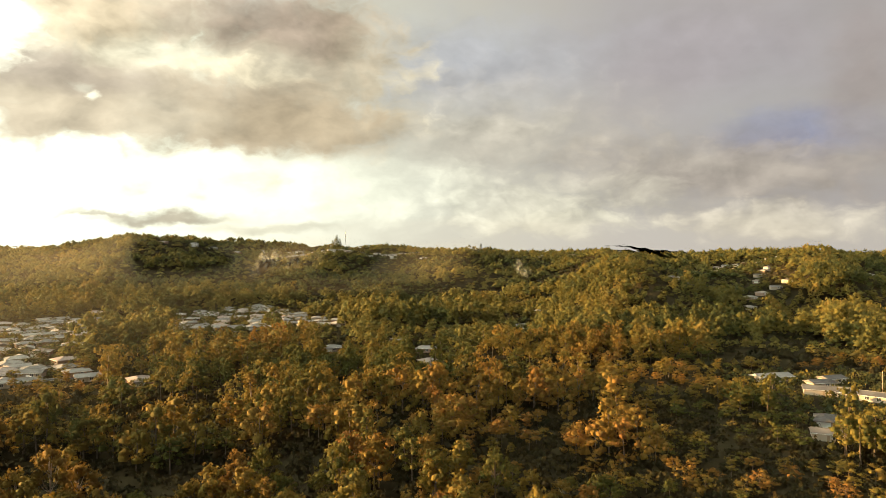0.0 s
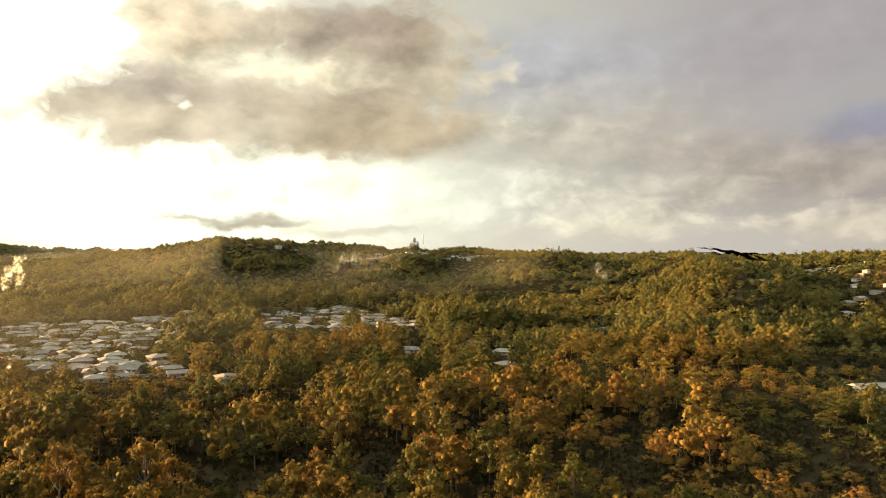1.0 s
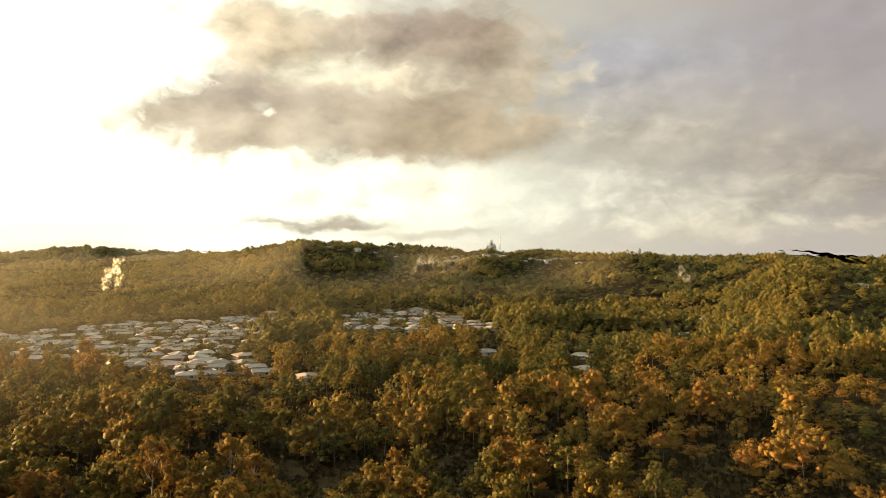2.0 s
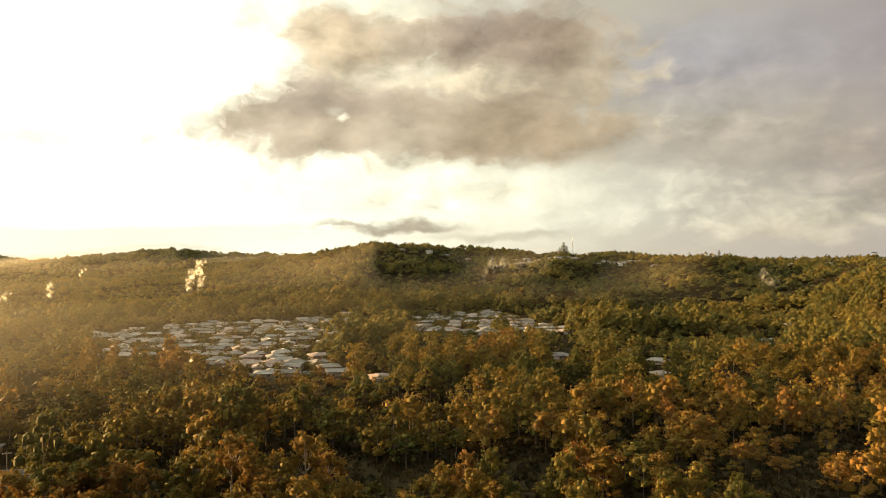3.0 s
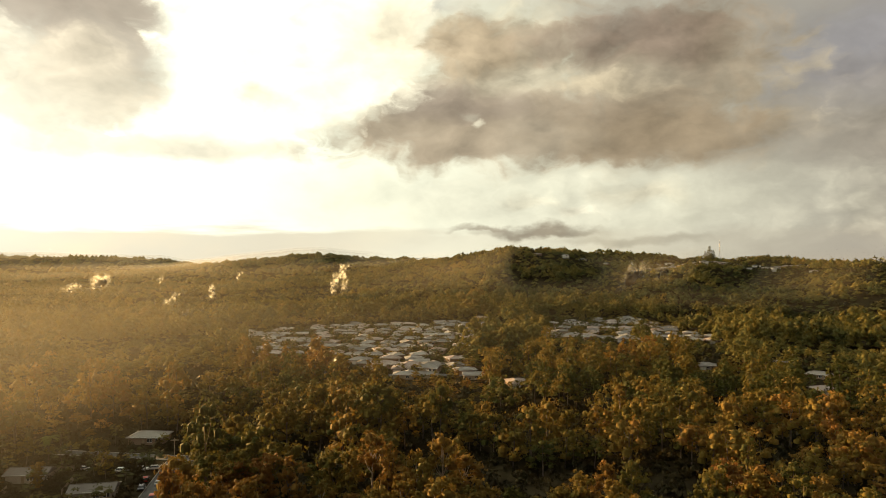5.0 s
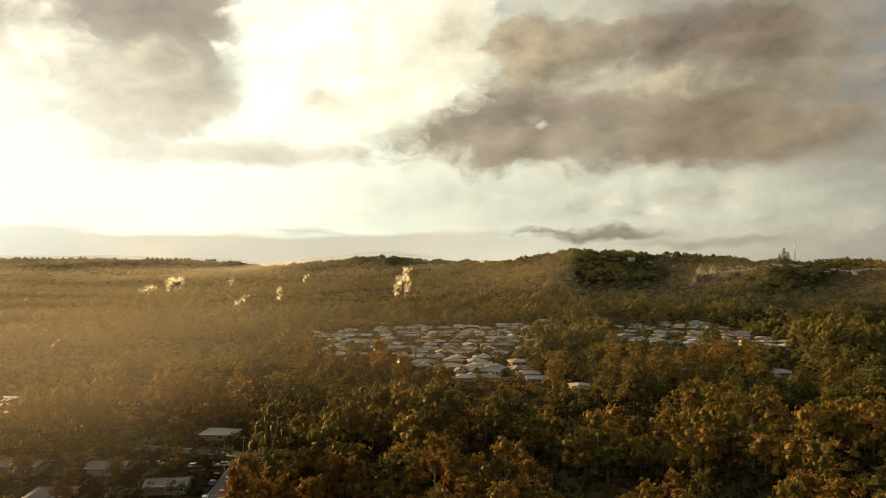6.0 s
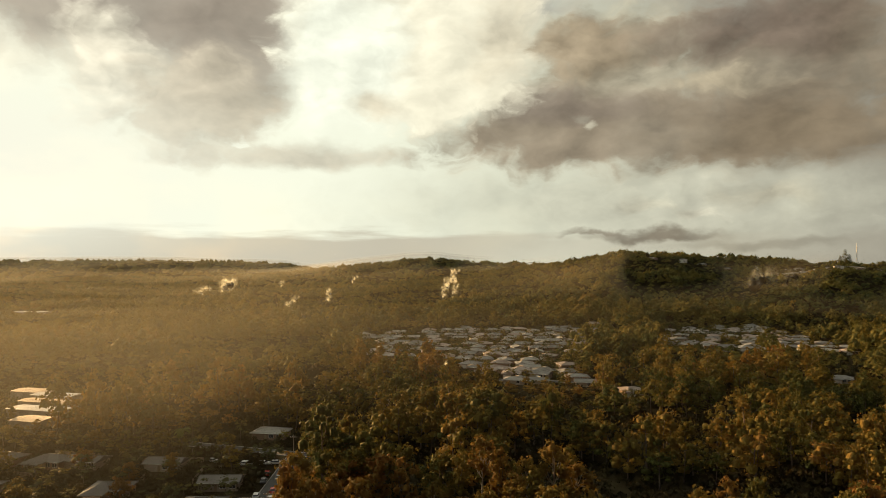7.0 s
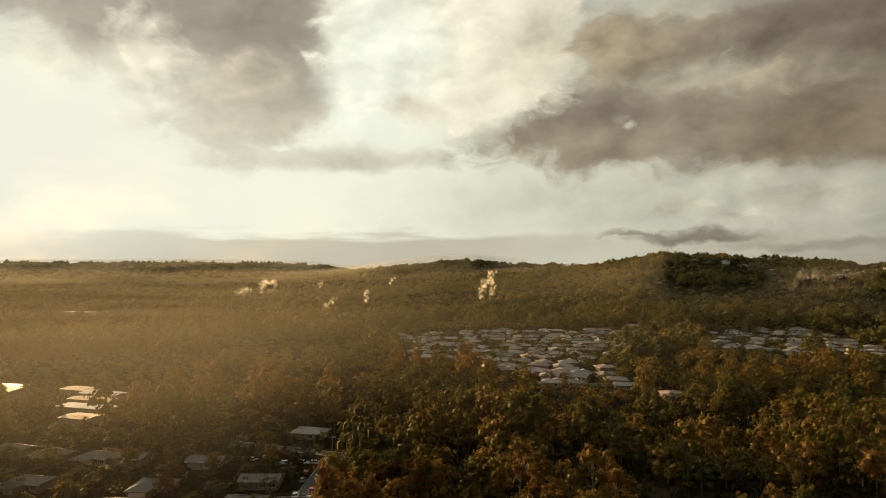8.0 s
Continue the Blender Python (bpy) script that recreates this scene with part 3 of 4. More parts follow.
ROADS = []           # stretches of road with their clear half width
HOUSES = []          # plan places of all houses, to keep trees off them
kinds = [house("pale grey hip-roofed house in the valley estate", 11.5, 8.5, roof_pale, render_wall, 4.0),
         house("grey-roofed brick house in the valley estate", 12.5, 8.5, roof_pale, brick_wall, 0),
         house("brown tile-roofed brick house in the valley estate", 11, 9, roof_brown, brick_wall, 3.5),
         house("pale gable-roofed house in the valley estate", 12, 7.8, roof_pale, render_wall, 0, False)]
two_storey = house("two-storey cream house with pale hip roof", 13, 9.5, roof_pale, white_wall, 3.5, True, 2)
fresh = {ob: True for ob in kinds + [two_storey]}


def put_house(kind, x, y, turn, label="", group=""):
    m = stand(x, y, turn)
    if fresh.pop(kind, False):
        kind.matrix_basis = m
        ob = kind
    else:
        ob = copy_thing(kind, m)
    tagged(ob, label, "", group)
    HOUSES.append((x, y))
    return ob


def road_strip(name, points, width, mat, label, lift=0.05, category="road"):
    """A road that follows the ground, with a kerb step along both edges."""
    pts = []
    ROADS.extend((*a, *b, width / 2 + 2.0) for a, b in zip(points, points[1:]))
    for (ax, ay), (bx, by) in zip(points, points[1:]):
        steps = max(2, int(math.hypot(bx - ax, by - ay) / 6))
        pts += [(ax + (bx - ax) * i / steps, ay + (by - ay) * i / steps) for i in range(steps)]
    pts.append(points[-1])
    pts = np.array(pts)
    way = np.gradient(pts, axis=0)
    way /= np.linalg.norm(way, axis=1)[:, None]
    side = np.stack([way[:, 1], -way[:, 0]], 1)

    def strip(offsets, lifts):
        rows = [np.column_stack([pts + o * side, land(*(pts + o * side).T) + h]) for o, h in zip(offsets, lifts)]
        m = len(pts)
        corners = np.concatenate(rows)
        faces = []
        for q in range(len(rows) - 1):
            for i in range(m - 1):
                a, b = q * m + i, q * m + i + 1
                faces += [(a, b, b + m), (a, b + m, a + m)]
        return corners, np.array(faces)

    half = width / 2
    ob = thing(name, label, category, kind="structure", data=mesh_of(name, *strip([half, -half], [lift, lift]), [mat]))
    for s in (-1, 1):
        edge = [s * (half - 0.02), s * (half - 0.02), s * (half + 0.25), s * (half + 0.25)]
        part("kerb", mesh_of("kerb", *strip(edge[::-s], [lift - 0.04, lift + 0.13, lift + 0.13, -0.3][::-s]), [concrete]), ob)
    return ob


rng = np.random.RandomState(11)


def estate(outline, ax, ay, turn, rows, label):
    """Rows of houses back to back along parallel streets inside an outline."""
    c, s = math.cos(radians(turn)), math.sin(radians(turn))
    for row in range(-rows, rows + 1):
        for lane in (-1, 1):
            for i in range(-29, 30):
                u, v = i * 14.5 + rng.uniform(-2, 2) + 5 * (row % 3), row * 46.0 + lane * (13.0 + rng.uniform(-1.5, 1.5)) + 5 * math.sin(i * 0.5 + row)
                x, y = ax + c * u - s * v, ay + s * u + c * v
                if inside(x, y, outline) and rng.rand() < 0.82 and min(math.hypot(x - hx, y - hy) for hx, hy in HOUSES) > 12.6:
                    kind = kinds[rng.choice(4, p=(0.34, 0.26, 0.18, 0.22))]
                    put_house(kind, x, y, turn + (0 if lane > 0 else 180) + rng.uniform(-22, 22) + (90 if rng.rand() < 0.28 else 0))
        v = row * 46.0
        run = [u for u in range(-420, 421, 6) if inside(ax + c * u - s * v, ay + s * u + c * v, outline)]
        if len(run) > 5:
            road_strip("road", [(ax + c * u - s * v, ay + s * u + c * v) for u in (run[0], (run[0] + run[-1]) / 2, run[-1])], 7.0, asphalt, label)


for x, y, turn, pick in ((-210, 389, 40, 0), (-196, 374, 38, 1), (-183, 360, 30, 3), (-249, 357, 20, 2), (-275, 378, 10, 0), (-237, 389, 35, 3), (-262, 366, 24, 1)):
    put_house(kinds[pick], x, y, turn, "large pale-roofed house at the front edge of the estate")
estate(ESTATE_WEST, -330, 500, 32, 6, "narrow asphalt estate street with concrete kerbs")
estate(ESTATE_EAST, -180, 670, 20, 5, "asphalt street between the pale-roofed houses")
LOOSE = [(-74, 466, 10), (-11, 462, -15), (-8, 410, 30), (-32, 500, 5), (68, 596, 20), (101, 718, 0), (-153, 352, 40), (174, 607, 10), (308, 703, 15),
         (334, 758, 0), (352, 770, 20), (372, 780, -10), (391, 790, 5), (357, 850, 10), (393, 872, -20), (410, 905, 10), (440, 943, 0), (426, 925, 30),
         (441, 1125, 0), (458, 1130, 8), (475, 1128, 0), (492, 1135, -5), (510, 1134, 0), (532, 1140, 10), (558, 1165, 0), (400, 1100, 20), (420, 1080, 0),
         (450, 1070, 15), (470, 1095, 0), (500, 1090, -10), (350, 1120, 5), (375, 1135, 0), (551, 906, 20), (270, 760, 5), (290, 775, 30), (310, 800, -5), (245, 745, 0)]
for i, (x, y, turn) in enumerate(LOOSE):
    put_house(kinds[i % 4], x, y, turn, "pale-roofed house among the trees of the hillside", "houses among trees")
for i, (b, r) in enumerate([(12.5, 1350), (11.6, 1330), (10.6, 1370), (9.6, 1325), (8.6, 1360), (7.4, 1385), (6.4, 1340), (5.4, 1365), (4.6, 1335), (3.4, 1380), (1.5, 1400),
                            (-1, 1395), (-3.2, 1385), (-4.8, 1361), (-5.6, 1375), (-8, 1390), (-10.5, 1400), (-13, 1405), (21.8, 1270), (19.6, 1300),
                            (18.2, 1320), (16.4, 1310), (14.6, 1330), (-30.8, 1330), (-31.5, 1350), (9.1, 1270), (7.9, 1290), (6, 1262), (4.1, 1280)]):
    put_house(two_storey if i % 3 == 1 else kinds[i % 4], -math.sin(radians(b)) * r, math.cos(radians(b)) * r, rng.uniform(-20, 20),
              "pale-roofed house on the wooded ridge", "houses on the ridge")
for i in range(34):
    b, r = 1.6 + 11.4 * ((i * 0.618) % 1), 1240 + 150 * ((i * 0.383) % 1)
    put_house(kinds[(0, 3, 1)[i % 3]], -math.sin(radians(b)) * r, math.cos(radians(b)) * r, rng.uniform(-25, 25), "pale-roofed house on the wooded ridge", "houses on the ridge")
put_house(two_storey, -452, 452, 60, "bright white two-storey house at the edge of the estate", "houses of the estate")

# the homes beside the near street, and those across the wood
near_kinds = [house("pale hip-roofed house beside the near street", 11, 7.8, roof_dim, brick_wall, 3.8, group="houses of the near street"),
              house("wide low house with pale sheet roof by the near street", 11.5, 7.2, roof_dim, render_wall, 0, False, group="houses of the near street")]
fresh.update({ob: True for ob in near_kinds})
for i, (x, y, turn) in enumerate([(-249, 106, 25), (-240, 113, 28), (-227, 119, 30), (-217, 128, 34), (-264, 97, 22), (-280, 90, 20), (-236, 80, 35), (-255, 70, 30),
                                  (-172, 113, 40), (-186, 128, 42), (-205, 104, 40), (-222, 92, 35), (-196, 88, 40), (-215, 70, 35), (-180, 88, 40), (-160, 122, 42)]):
    if i not in (2, 11):
        put_house(near_kinds[i % 2], x, y, turn, "", "houses of the near street")
put_house(kinds[1], -224, 176, 30, "dark house with a pale porch under the trees", "houses of the near street")
long_kind = house("long pale-roofed building in a gap of the wood", 19, 8.5, roof_pale, render_wall, 0, False, group="buildings in the gap of the wood")
fresh[long_kind] = True
near_kinds.append(long_kind)
for x, y, turn, kind in ((168, 357, 14, 2), (178, 324, -24, 2), (189, 314, -42, 2), (184, 341, 10, 1), (150, 270, -30, 0), (138, 249, -24, 1), (196, 352, 20, 1)):
    put_house(near_kinds[kind], x, y, turn, "long pale-roofed building in a gap of the wood", "buildings in the gap of the wood")


def shed(x, y, turn, w, d, h, label, bright):
    """A works hall: low-pitched sheet roof with ribs, walls, roller doors."""
    ob = thing("works_hall", label, "building", "works halls", m=stand(x, y, turn))
    part("wall", box_mesh("wall", shed_wall, -w / 2, -d / 2, -1, w / 2, d / 2, h), ob)
    sheet = roof_steel if bright else roof_brown
    part("roof", roof_mesh("roof", w, d, h, d * 0.045, 0.3, sheet, False, 0.15), ob)
    ribs = bmesh.new()
    for i in range(int(w / 2.4)):
        for sy in (-1, 1):
            px = -w / 2 + 1.2 + i * 2.4
            a, b = (px, 0.05 * sy, h + 0.17 + d * 0.045), (px, sy * (d / 2 + 0.28), h + 0.19)
            quad = [ribs.verts.new((p[0] + o, p[1], p[2] + e)) for p, o, e in ((a, -0.05, 0), (b, -0.05, 0), (b, 0, 0.07), (a, 0, 0.07), (a, 0.05, 0), (b, 0.05, 0))]
            ribs.faces.new(quad[:4])
            ribs.faces.new((quad[3], quad[2], quad[5], quad[4]))
    part("roof_ribs", bm_mesh("roof_ribs", ribs, sheet), ob)
    for i in range(int(w / 9)):
        px = -w / 2 + 5 + i * 9
        part("roller_door", box_mesh("roller_door", steel, px - 2, -d / 2 - 0.07, 0.02, px + 2, -d / 2 + 0.02, 4.0), ob)
    HOUSES.append((x, y))
    return ob


for x, y, turn, w, d in ((-353, 150, 24, 22, 9), (-340, 141, 24, 26, 8), (-326, 132, 24, 27, 9), (-307, 122, 24, 14, 10), (-372, 148, 24, 20, 10), (-402, 121, 24, 20, 12)):
    bright = x in (-353, -326)
    shed(x, y, turn, w, d, 4.6, "low works hall with a bright sheet-metal roof" if bright else "low works hall with a dull grey sheet roof", bright)

for x, y, w in ((-1011, 382, 26), (-990, 396, 18), (-708, 268, 12), (-412, 128, 14)):
    shed(x, y, 24, w, 9, 4.2, "small far shed with a bright sheet-metal roof", True)

road_strip("street", [(-130, 92), (-168, 131), (-195, 164)], 6.0, asphalt, "near asphalt street with parked cars along both kerbs", 0.06)
road_strip("cross_street", [(-240, 150), (-222, 157), (-196, 167), (-178, 178)], 5.0, asphalt, "asphalt cross street at the edge of the wood", 0.10)


def car(mat, label):
    """A parked car: body, cabin glass, roof, lamps and wheels."""
    ob = thing("car", label, "car", "parked cars")
    outline = [(-2.2, 0.35), (-2.25, 0.75), (-1.9, 0.95), (-1.1, 1.0), (1.0, 1.0), (2.0, 0.88), (2.25, 0.6), (2.2, 0.35)]
    bm = bmesh.new()
    a = [bm.verts.new((x, -0.88, z)) for x, z in outline]
    b = [bm.verts.new((x, 0.88, z)) for x, z in outline]
    bm.faces.new(a)
    bm.faces.new(b[::-1])
    for i in range(len(a)):
        j = (i + 1) % len(a)
        bm.faces.new((a[j], a[i], b[i], b[j]))
    bmesh.ops.bevel(bm, geom=list(bm.edges), offset=0.06, segments=1, affect="EDGES")
    part("body", bm_mesh("body", bm, mat), ob)
    for name, mat_2, lo, hi, z0, z1 in (("windows", glass, 0.0, 0.0, 0.98, 1.38), ("roof", mat, 0.0, 0.0, 1.36, 1.46)):
        bm = bmesh.new()
        t0, t1 = (0.0, 0.42) if name == "windows" else (0.40, 0.55)
        low = [bm.verts.new((sx, sy * (0.82 - t0 * 0.3), z0)) for sx, sy in ((-1.85 + t0, -1), (1.1 - t0, -1), (1.1 - t0, 1), (-1.85 + t0, 1))]
        top = [bm.verts.new((sx, sy * (0.82 - t1 * 0.3), z1)) for sx, sy in ((-1.85 + t1, -1), (1.1 - t1, -1), (1.1 - t1, 1), (-1.85 + t1, 1))]
        bm.faces.new(low[::-1])
        bm.faces.new(top)
        for i in range(4):
            bm.faces.new((low[i], low[(i + 1) % 4], top[(i + 1) % 4], top[i]))
        part(name, bm_mesh(name, bm, mat_2), ob)
    for sx in (-1.35, 1.35):
        for sy in (-0.82, 0.82):
            bm = bmesh.new()
            bmesh.ops.create_cone(bm, cap_ends=True, segments=14, radius1=0.33, radius2=0.33, depth=0.22, matrix=pose(sx, sy, 0.33, 90))
            wheel = part("wheel", bm_mesh("wheel", bm, rubber), ob)
            bm = bmesh.new()
            bmesh.ops.create_cone(bm, cap_ends=True, segments=10, radius1=0.2, radius2=0.2, depth=0.24, matrix=pose(sx, sy, 0.33, 90))
            part("rim", bm_mesh("rim", bm, steel), wheel)
    for sy in (-0.6, 0.6):
        part("headlight", box_mesh("headlight", white_paint, 2.1, sy - 0.18, 0.62, 2.24, sy + 0.18, 0.76), ob)
    return ob


cars = [car(car_white, "white car parked at the kerb"), car(car_grey, "silver car parked at the kerb"), car(car_dark, "dark car parked at the kerb"), car(car_red, "red car parked at the kerb")]
used = set()
way = Vector((-0.70, 0.714))
across = Vector((0.714, 0.70))
spots = [(s, o, 0) for s in (2, 9, 15, 21, 28, 40, 46) for o in (2.1,)] + [(s, -2.1, 0) for s in (5, 12, 24, 37, 44)]
for i, (s, o, turn) in enumerate(spots):
    x, y = -150 + way.x * s * 1.1 + across.x * o, 111.5 + way.y * s * 1.1 + across.y * o
    pick = (0, 2, 1, 0, 3, 1, 2, 0, 1, 0, 2, 3)[i]
    m = stand(x, y, 134.5 + turn, -0.07)
    if pick in used:
        copy_thing(cars[pick], m)
    else:
        cars[pick].matrix_basis = m
        used.add(pick)
for x, y, turn in ((-182, 166, 60), (-186, 168, 65), (-196, 151, 40), (-200, 147, 40), (-193, 154, 44), (-212, 142, 30)):
    copy_thing(cars[0 if x < -190 else 1], stand(x, y, turn, -0.02))

# ---- trees ----
def dome(sides=6):
    """A low-cut round lump: two rings under a crown point."""
    a = np.arange(sides) * 2 * np.pi / sides
    ring = np.stack([np.cos(a), np.sin(a)], 1)
    corners = np.concatenate([np.column_stack([ring * 0.92, np.full(sides, -0.45)]), np.column_stack([ring * 0.86, np.full(sides, 0.45)]), [(0, 0, 1.0)]])
    faces = []
    for i in range(sides):
        j = (i + 1) % sides
        faces += [(i, j, sides + j), (i, sides + j, sides + i), (sides + i, sides + j, 2 * sides)]
    return corners, np.array(faces)


CORES = {sides: dome(sides) for sides in (4, 6)}
turns = np.arange(5) * 2 * np.pi / 5
CORES[5] = (np.concatenate([np.column_stack([np.cos(turns), np.sin(turns), np.full(5, -0.35)]), [(0, 0, 0.95)]]), np.array([(i, (i + 1) % 5, 5) for i in range(5)]))


def lobes_of(r, shape, count):
    """Centres and sizes of the billows of a crown one unit tall and wide, by habit."""
    i = np.arange(count)
    ang, share = i * 2.4 + r.uniform(-0.4, 0.4, count), (i + 0.5) / count
    if shape == "gum":          # open, in a few flat-topped storeys at the limbs' ends
        rad, z = 0.31 * np.sqrt(share) * r.uniform(0.75, 1.15, count), 0.92 - 0.54 * share * r.uniform(0.6, 1.2, count)
        size = 0.58
    elif shape == "tall":       # narrow and upright
        rad, z = 0.15 * np.sqrt(r.uniform(0.2, 1, count)), np.linspace(0.92, 0.32, count)
        size = 0.54
    else:                       # a dome, or heaps that reach almost to the ground
        reach, middle, rise = (1.15, 0.54, 0.31) if shape == "round" else (1.5, 0.42, 0.42)
        up = 1 - reach * share
        rad, z = 0.30 * np.sqrt(np.maximum(0.0, 1 - up * up)) * r.uniform(0.6, 1.2, count), middle + rise * up + r.uniform(-0.06, 0.06, count)
        size = 0.64
    return np.stack([rad * np.cos(ang), rad * np.sin(ang), z], 1), r.uniform(0.65, 1.2, count) * size / count ** 0.5


def unit(v):
    return v / (np.linalg.norm(v, axis=1)[:, None] + 1e-9)


def crown(r, shape, height, width, lobes, clumps, cards, card_size, quads=True, core_sides=6):
    """A crown of billows; each billow carries clumps, and each clump many small leaf sprays."""
    centres, size = lobes_of(r, shape, lobes)
    centres = centres * (width, width, height)
    size = size * width
    k = np.repeat(np.arange(lobes), clumps)
    out = r.normal(size=(len(k), 3))
    out[:, 2] = out[:, 2] * 0.8 + 0.45
    out = unit(out)
    knob = centres[k] + out * (size[k] * r.uniform(0.72, 1.05, len(k)))[:, None] * (1, 1, 0.8)
    knob_size = 1.0 * size[k] / max(1, clumps) ** 0.5 * r.uniform(0.7, 1.3, len(k))
    c = np.repeat(np.arange(len(k)), cards)
    way = r.normal(size=(len(c), 3))
    way[:, 2] = way[:, 2] * 0.8 + 0.3
    way = unit(way)
    spot = knob[c] + way * (knob_size[c] * r.uniform(0.35, 1.1, len(c)))[:, None] * (1, 1, 0.8)
    normal = unit(way + 0.5 * out[c] + 0.45 * r.normal(size=way.shape))
    u = unit(np.cross(normal, r.normal(size=way.shape)))
    v = np.cross(normal, u)
    a, b = card_size * r.uniform(0.6, 1.3, (len(c), 1)), card_size * r.uniform(0.45, 0.9, (len(c), 1))
    if quads:
        corners = np.stack([spot + a * u, spot + b * v, spot - a * u, spot - b * v], 1).reshape(-1, 3)
        base = 4 * np.arange(len(c))[:, None]
        faces = np.concatenate([base + (0, 1, 2), base + (0, 2, 3)])
    else:
        corners = np.stack([spot + a * u, spot - 0.6 * a * u + 1.3 * b * v, spot - 0.5 * a * u - 1.3 * b * v], 1).reshape(-1, 3)
        faces = 3 * np.arange(len(c))[:, None] + (0, 1, 2)
    lump = CORES[core_sides]
    full = 0.6 if cards > 2 else 0.85
    cores = [(p + lump[0] * q * full * (1, 1, 0.8) * r.uniform(0.8, 1.15, (len(lump[0]), 1)), lump[1]) for p, q in zip(centres, size)]
    return join([(corners, faces)] + cores), centres


def limbs(r, height, centres, sides=6, branches=8):
    """A tapered trunk that leans a little, and limbs out to the clumps."""
    lean = r.uniform(-0.06, 0.06, 2) * height
    path = np.array([(0, 0, -0.6), (lean[0] * 0.1, lean[1] * 0.1, height * 0.15), (lean[0] * 0.5, lean[1] * 0.5, height * 0.42), (lean[0], lean[1], height * 0.70)])
    thick = height * 0.015
    pieces = [tube(path, thick * np.array([1.5, 1.0, 0.75, 0.3]), sides)]
    for c in centres[:branches]:
        t = r.uniform(0.42, 0.66)
        start = np.array([np.interp(t * height, path[:, 2], path[:, i]) for i in range(3)])
        middle = (start + c) / 2 + (0, 0, -0.04 * height)
        pieces.append(tube([start, middle, c], thick * np.array([0.5, 0.36, 0.15]), max(3, sides - 2)))
    return join(pieces)


SHAPES = [("gum", 17.0, 12.8), ("bushy", 15.0, 11.2), ("bushy", 12.5, 11.5), ("round", 14.5, 12.0), ("tall", 16.5, 11.5), ("gum", 15.0, 13.2)]
MASSED = [("bushy", 16.0, 13.0), ("bushy", 13.0, 13.0), ("bushy", 18.0, 12.0), ("round", 16.0, 13.0), ("gum", 17.0, 14.5), ("bushy", 14.5, 14.5), ("tall", 18.0, 13.0)]
ROUND = [("bushy", 11.0, 12.5), ("bushy", 12.5, 11.5), ("bushy", 9.5, 13.5), ("round", 13.0, 12.5)]
TREE_LABELS = ["tall open eucalypt with rust-tinged crown and pale trunk", "tall eucalypt with clumped olive crown above the wood",
               "dense round-crowned olive tree in the wood", "broad spreading tree with a dense domed crown",
               "slender upright eucalypt with a narrow crown", "flat-topped eucalypt with bare pale lower limbs"]
HIDE = ESTATE_WEST, ESTATE_EAST, NEAR_STREET, WORKS, HOMES_RIGHT


def sow(r0, r1, cell, seed, keep=1.0, groves=True):
    """Places for trees: a jittered grid over a ring of the valley, off the clearings."""
    r = np.random.RandomState(seed)
    g = np.arange(-r1, r1, cell)
    x, y = np.meshgrid(g, g)
    x, y = x.ravel() + r.uniform(-0.48, 0.48, x.size) * cell, y.ravel() + r.uniform(-0.48, 0.48, x.size) * cell
    rr, b = np.hypot(x, y), np.degrees(np.arctan2(-x, y))
    # near growth runs on out of view towards the sun, to shade the street
    ok = (rr > r0) & (rr < r1) & (b > (-180 if r1 < 150 else -40)) & (b < (180 if r1 < 150 else 104 if r1 < 500 else 86)) & (r.rand(x.size) < keep)
    x, y = x[ok], y[ok]
    ok = r.rand(len(x)) < 1.6 + 1.3 * value_noise(x, y, 52, 23) if groves and r1 < 950 else np.ones(x.shape, bool)
    for outline in HIDE:
        ok &= ~inside(x, y, outline)
    for hx, hy in HOUSES:
        ok &= np.hypot(x - hx, y - hy) > (10.5 if r1 < 950 else 7.5)
    for ax, ay, bx, by, wide in ROADS:
        ok &= near_line(x, y, ax, ay, bx, by) > wide + 1
    x, y = x[ok], y[ok]
    if groves:
        ok = (height_of(x, y) > 0.3) | (r.rand(len(x)) < 0.06)
        x, y = x[ok], y[ok]
    return x, y


# stretches of low scrub laid along the camera's sight lines, so the buildings show
SCRUB = [(-74, 466, -62, 395, 9), (-11, 462, -10, 360, 9), (68, 596, 55, 500, 9), (-153, 352, -130, 300, 8), (-200, 340, -150, 255, 24), (-190, 352, -160, 298, 15), (-260, 355, -215, 295, 16),
         (-335, 370, -290, 320, 16), (-180, 560, -150, 470, 34), (-110, 590, -100, 500, 22), (168, 345, 150, 300, 9), (183, 312, 160, 270, 7),
         (-224, 176, -205, 160, 8), (-240, 150, -215, 175, 14), (308, 703, 270, 620, 14), (350, 770, 320, 690, 22), (-452, 452, -400, 400, 10), (-320, 120, -285, 108, 12),
         (460, 1125, 420, 1020, 26), (530, 1135, 500, 1060, 20), (425, 900, 385, 820, 16)]


# low growth put where the camera sees dark patches of shade (x, y, half width)
SHADE_GAPS = [(-250, 568, 15), (-167, 396, 16), (-123, 854, 31), (-28, 498, 14), (-79, 498, 18), (15, 699, 31), (69, 655, 21), (22, 404, 15), (51, 333, 12),
          (190, 424, 28), (289, 857, 30), (249, 488, 20), (-121, 262, 23), (-113, 199, 19), (-94, 287, 15), (-54, 210, 16), (-75, 188, 16), (-28, 274, 9),
          (-13, 261, 10), (-39, 208, 10), (-14, 179, 9), (31, 220, 9), (49, 328, 12), (110, 225, 11), (95, 187, 9), (59, 261, 9), (99, 261, 9),
          (-220, 160, 18), (-227, 226, 16), (-151, 171, 14), (-345, 355, 18), (-320, 275, 19), (-233, 310, 14), (-106, 506, 25), (-96, 277, 18)]


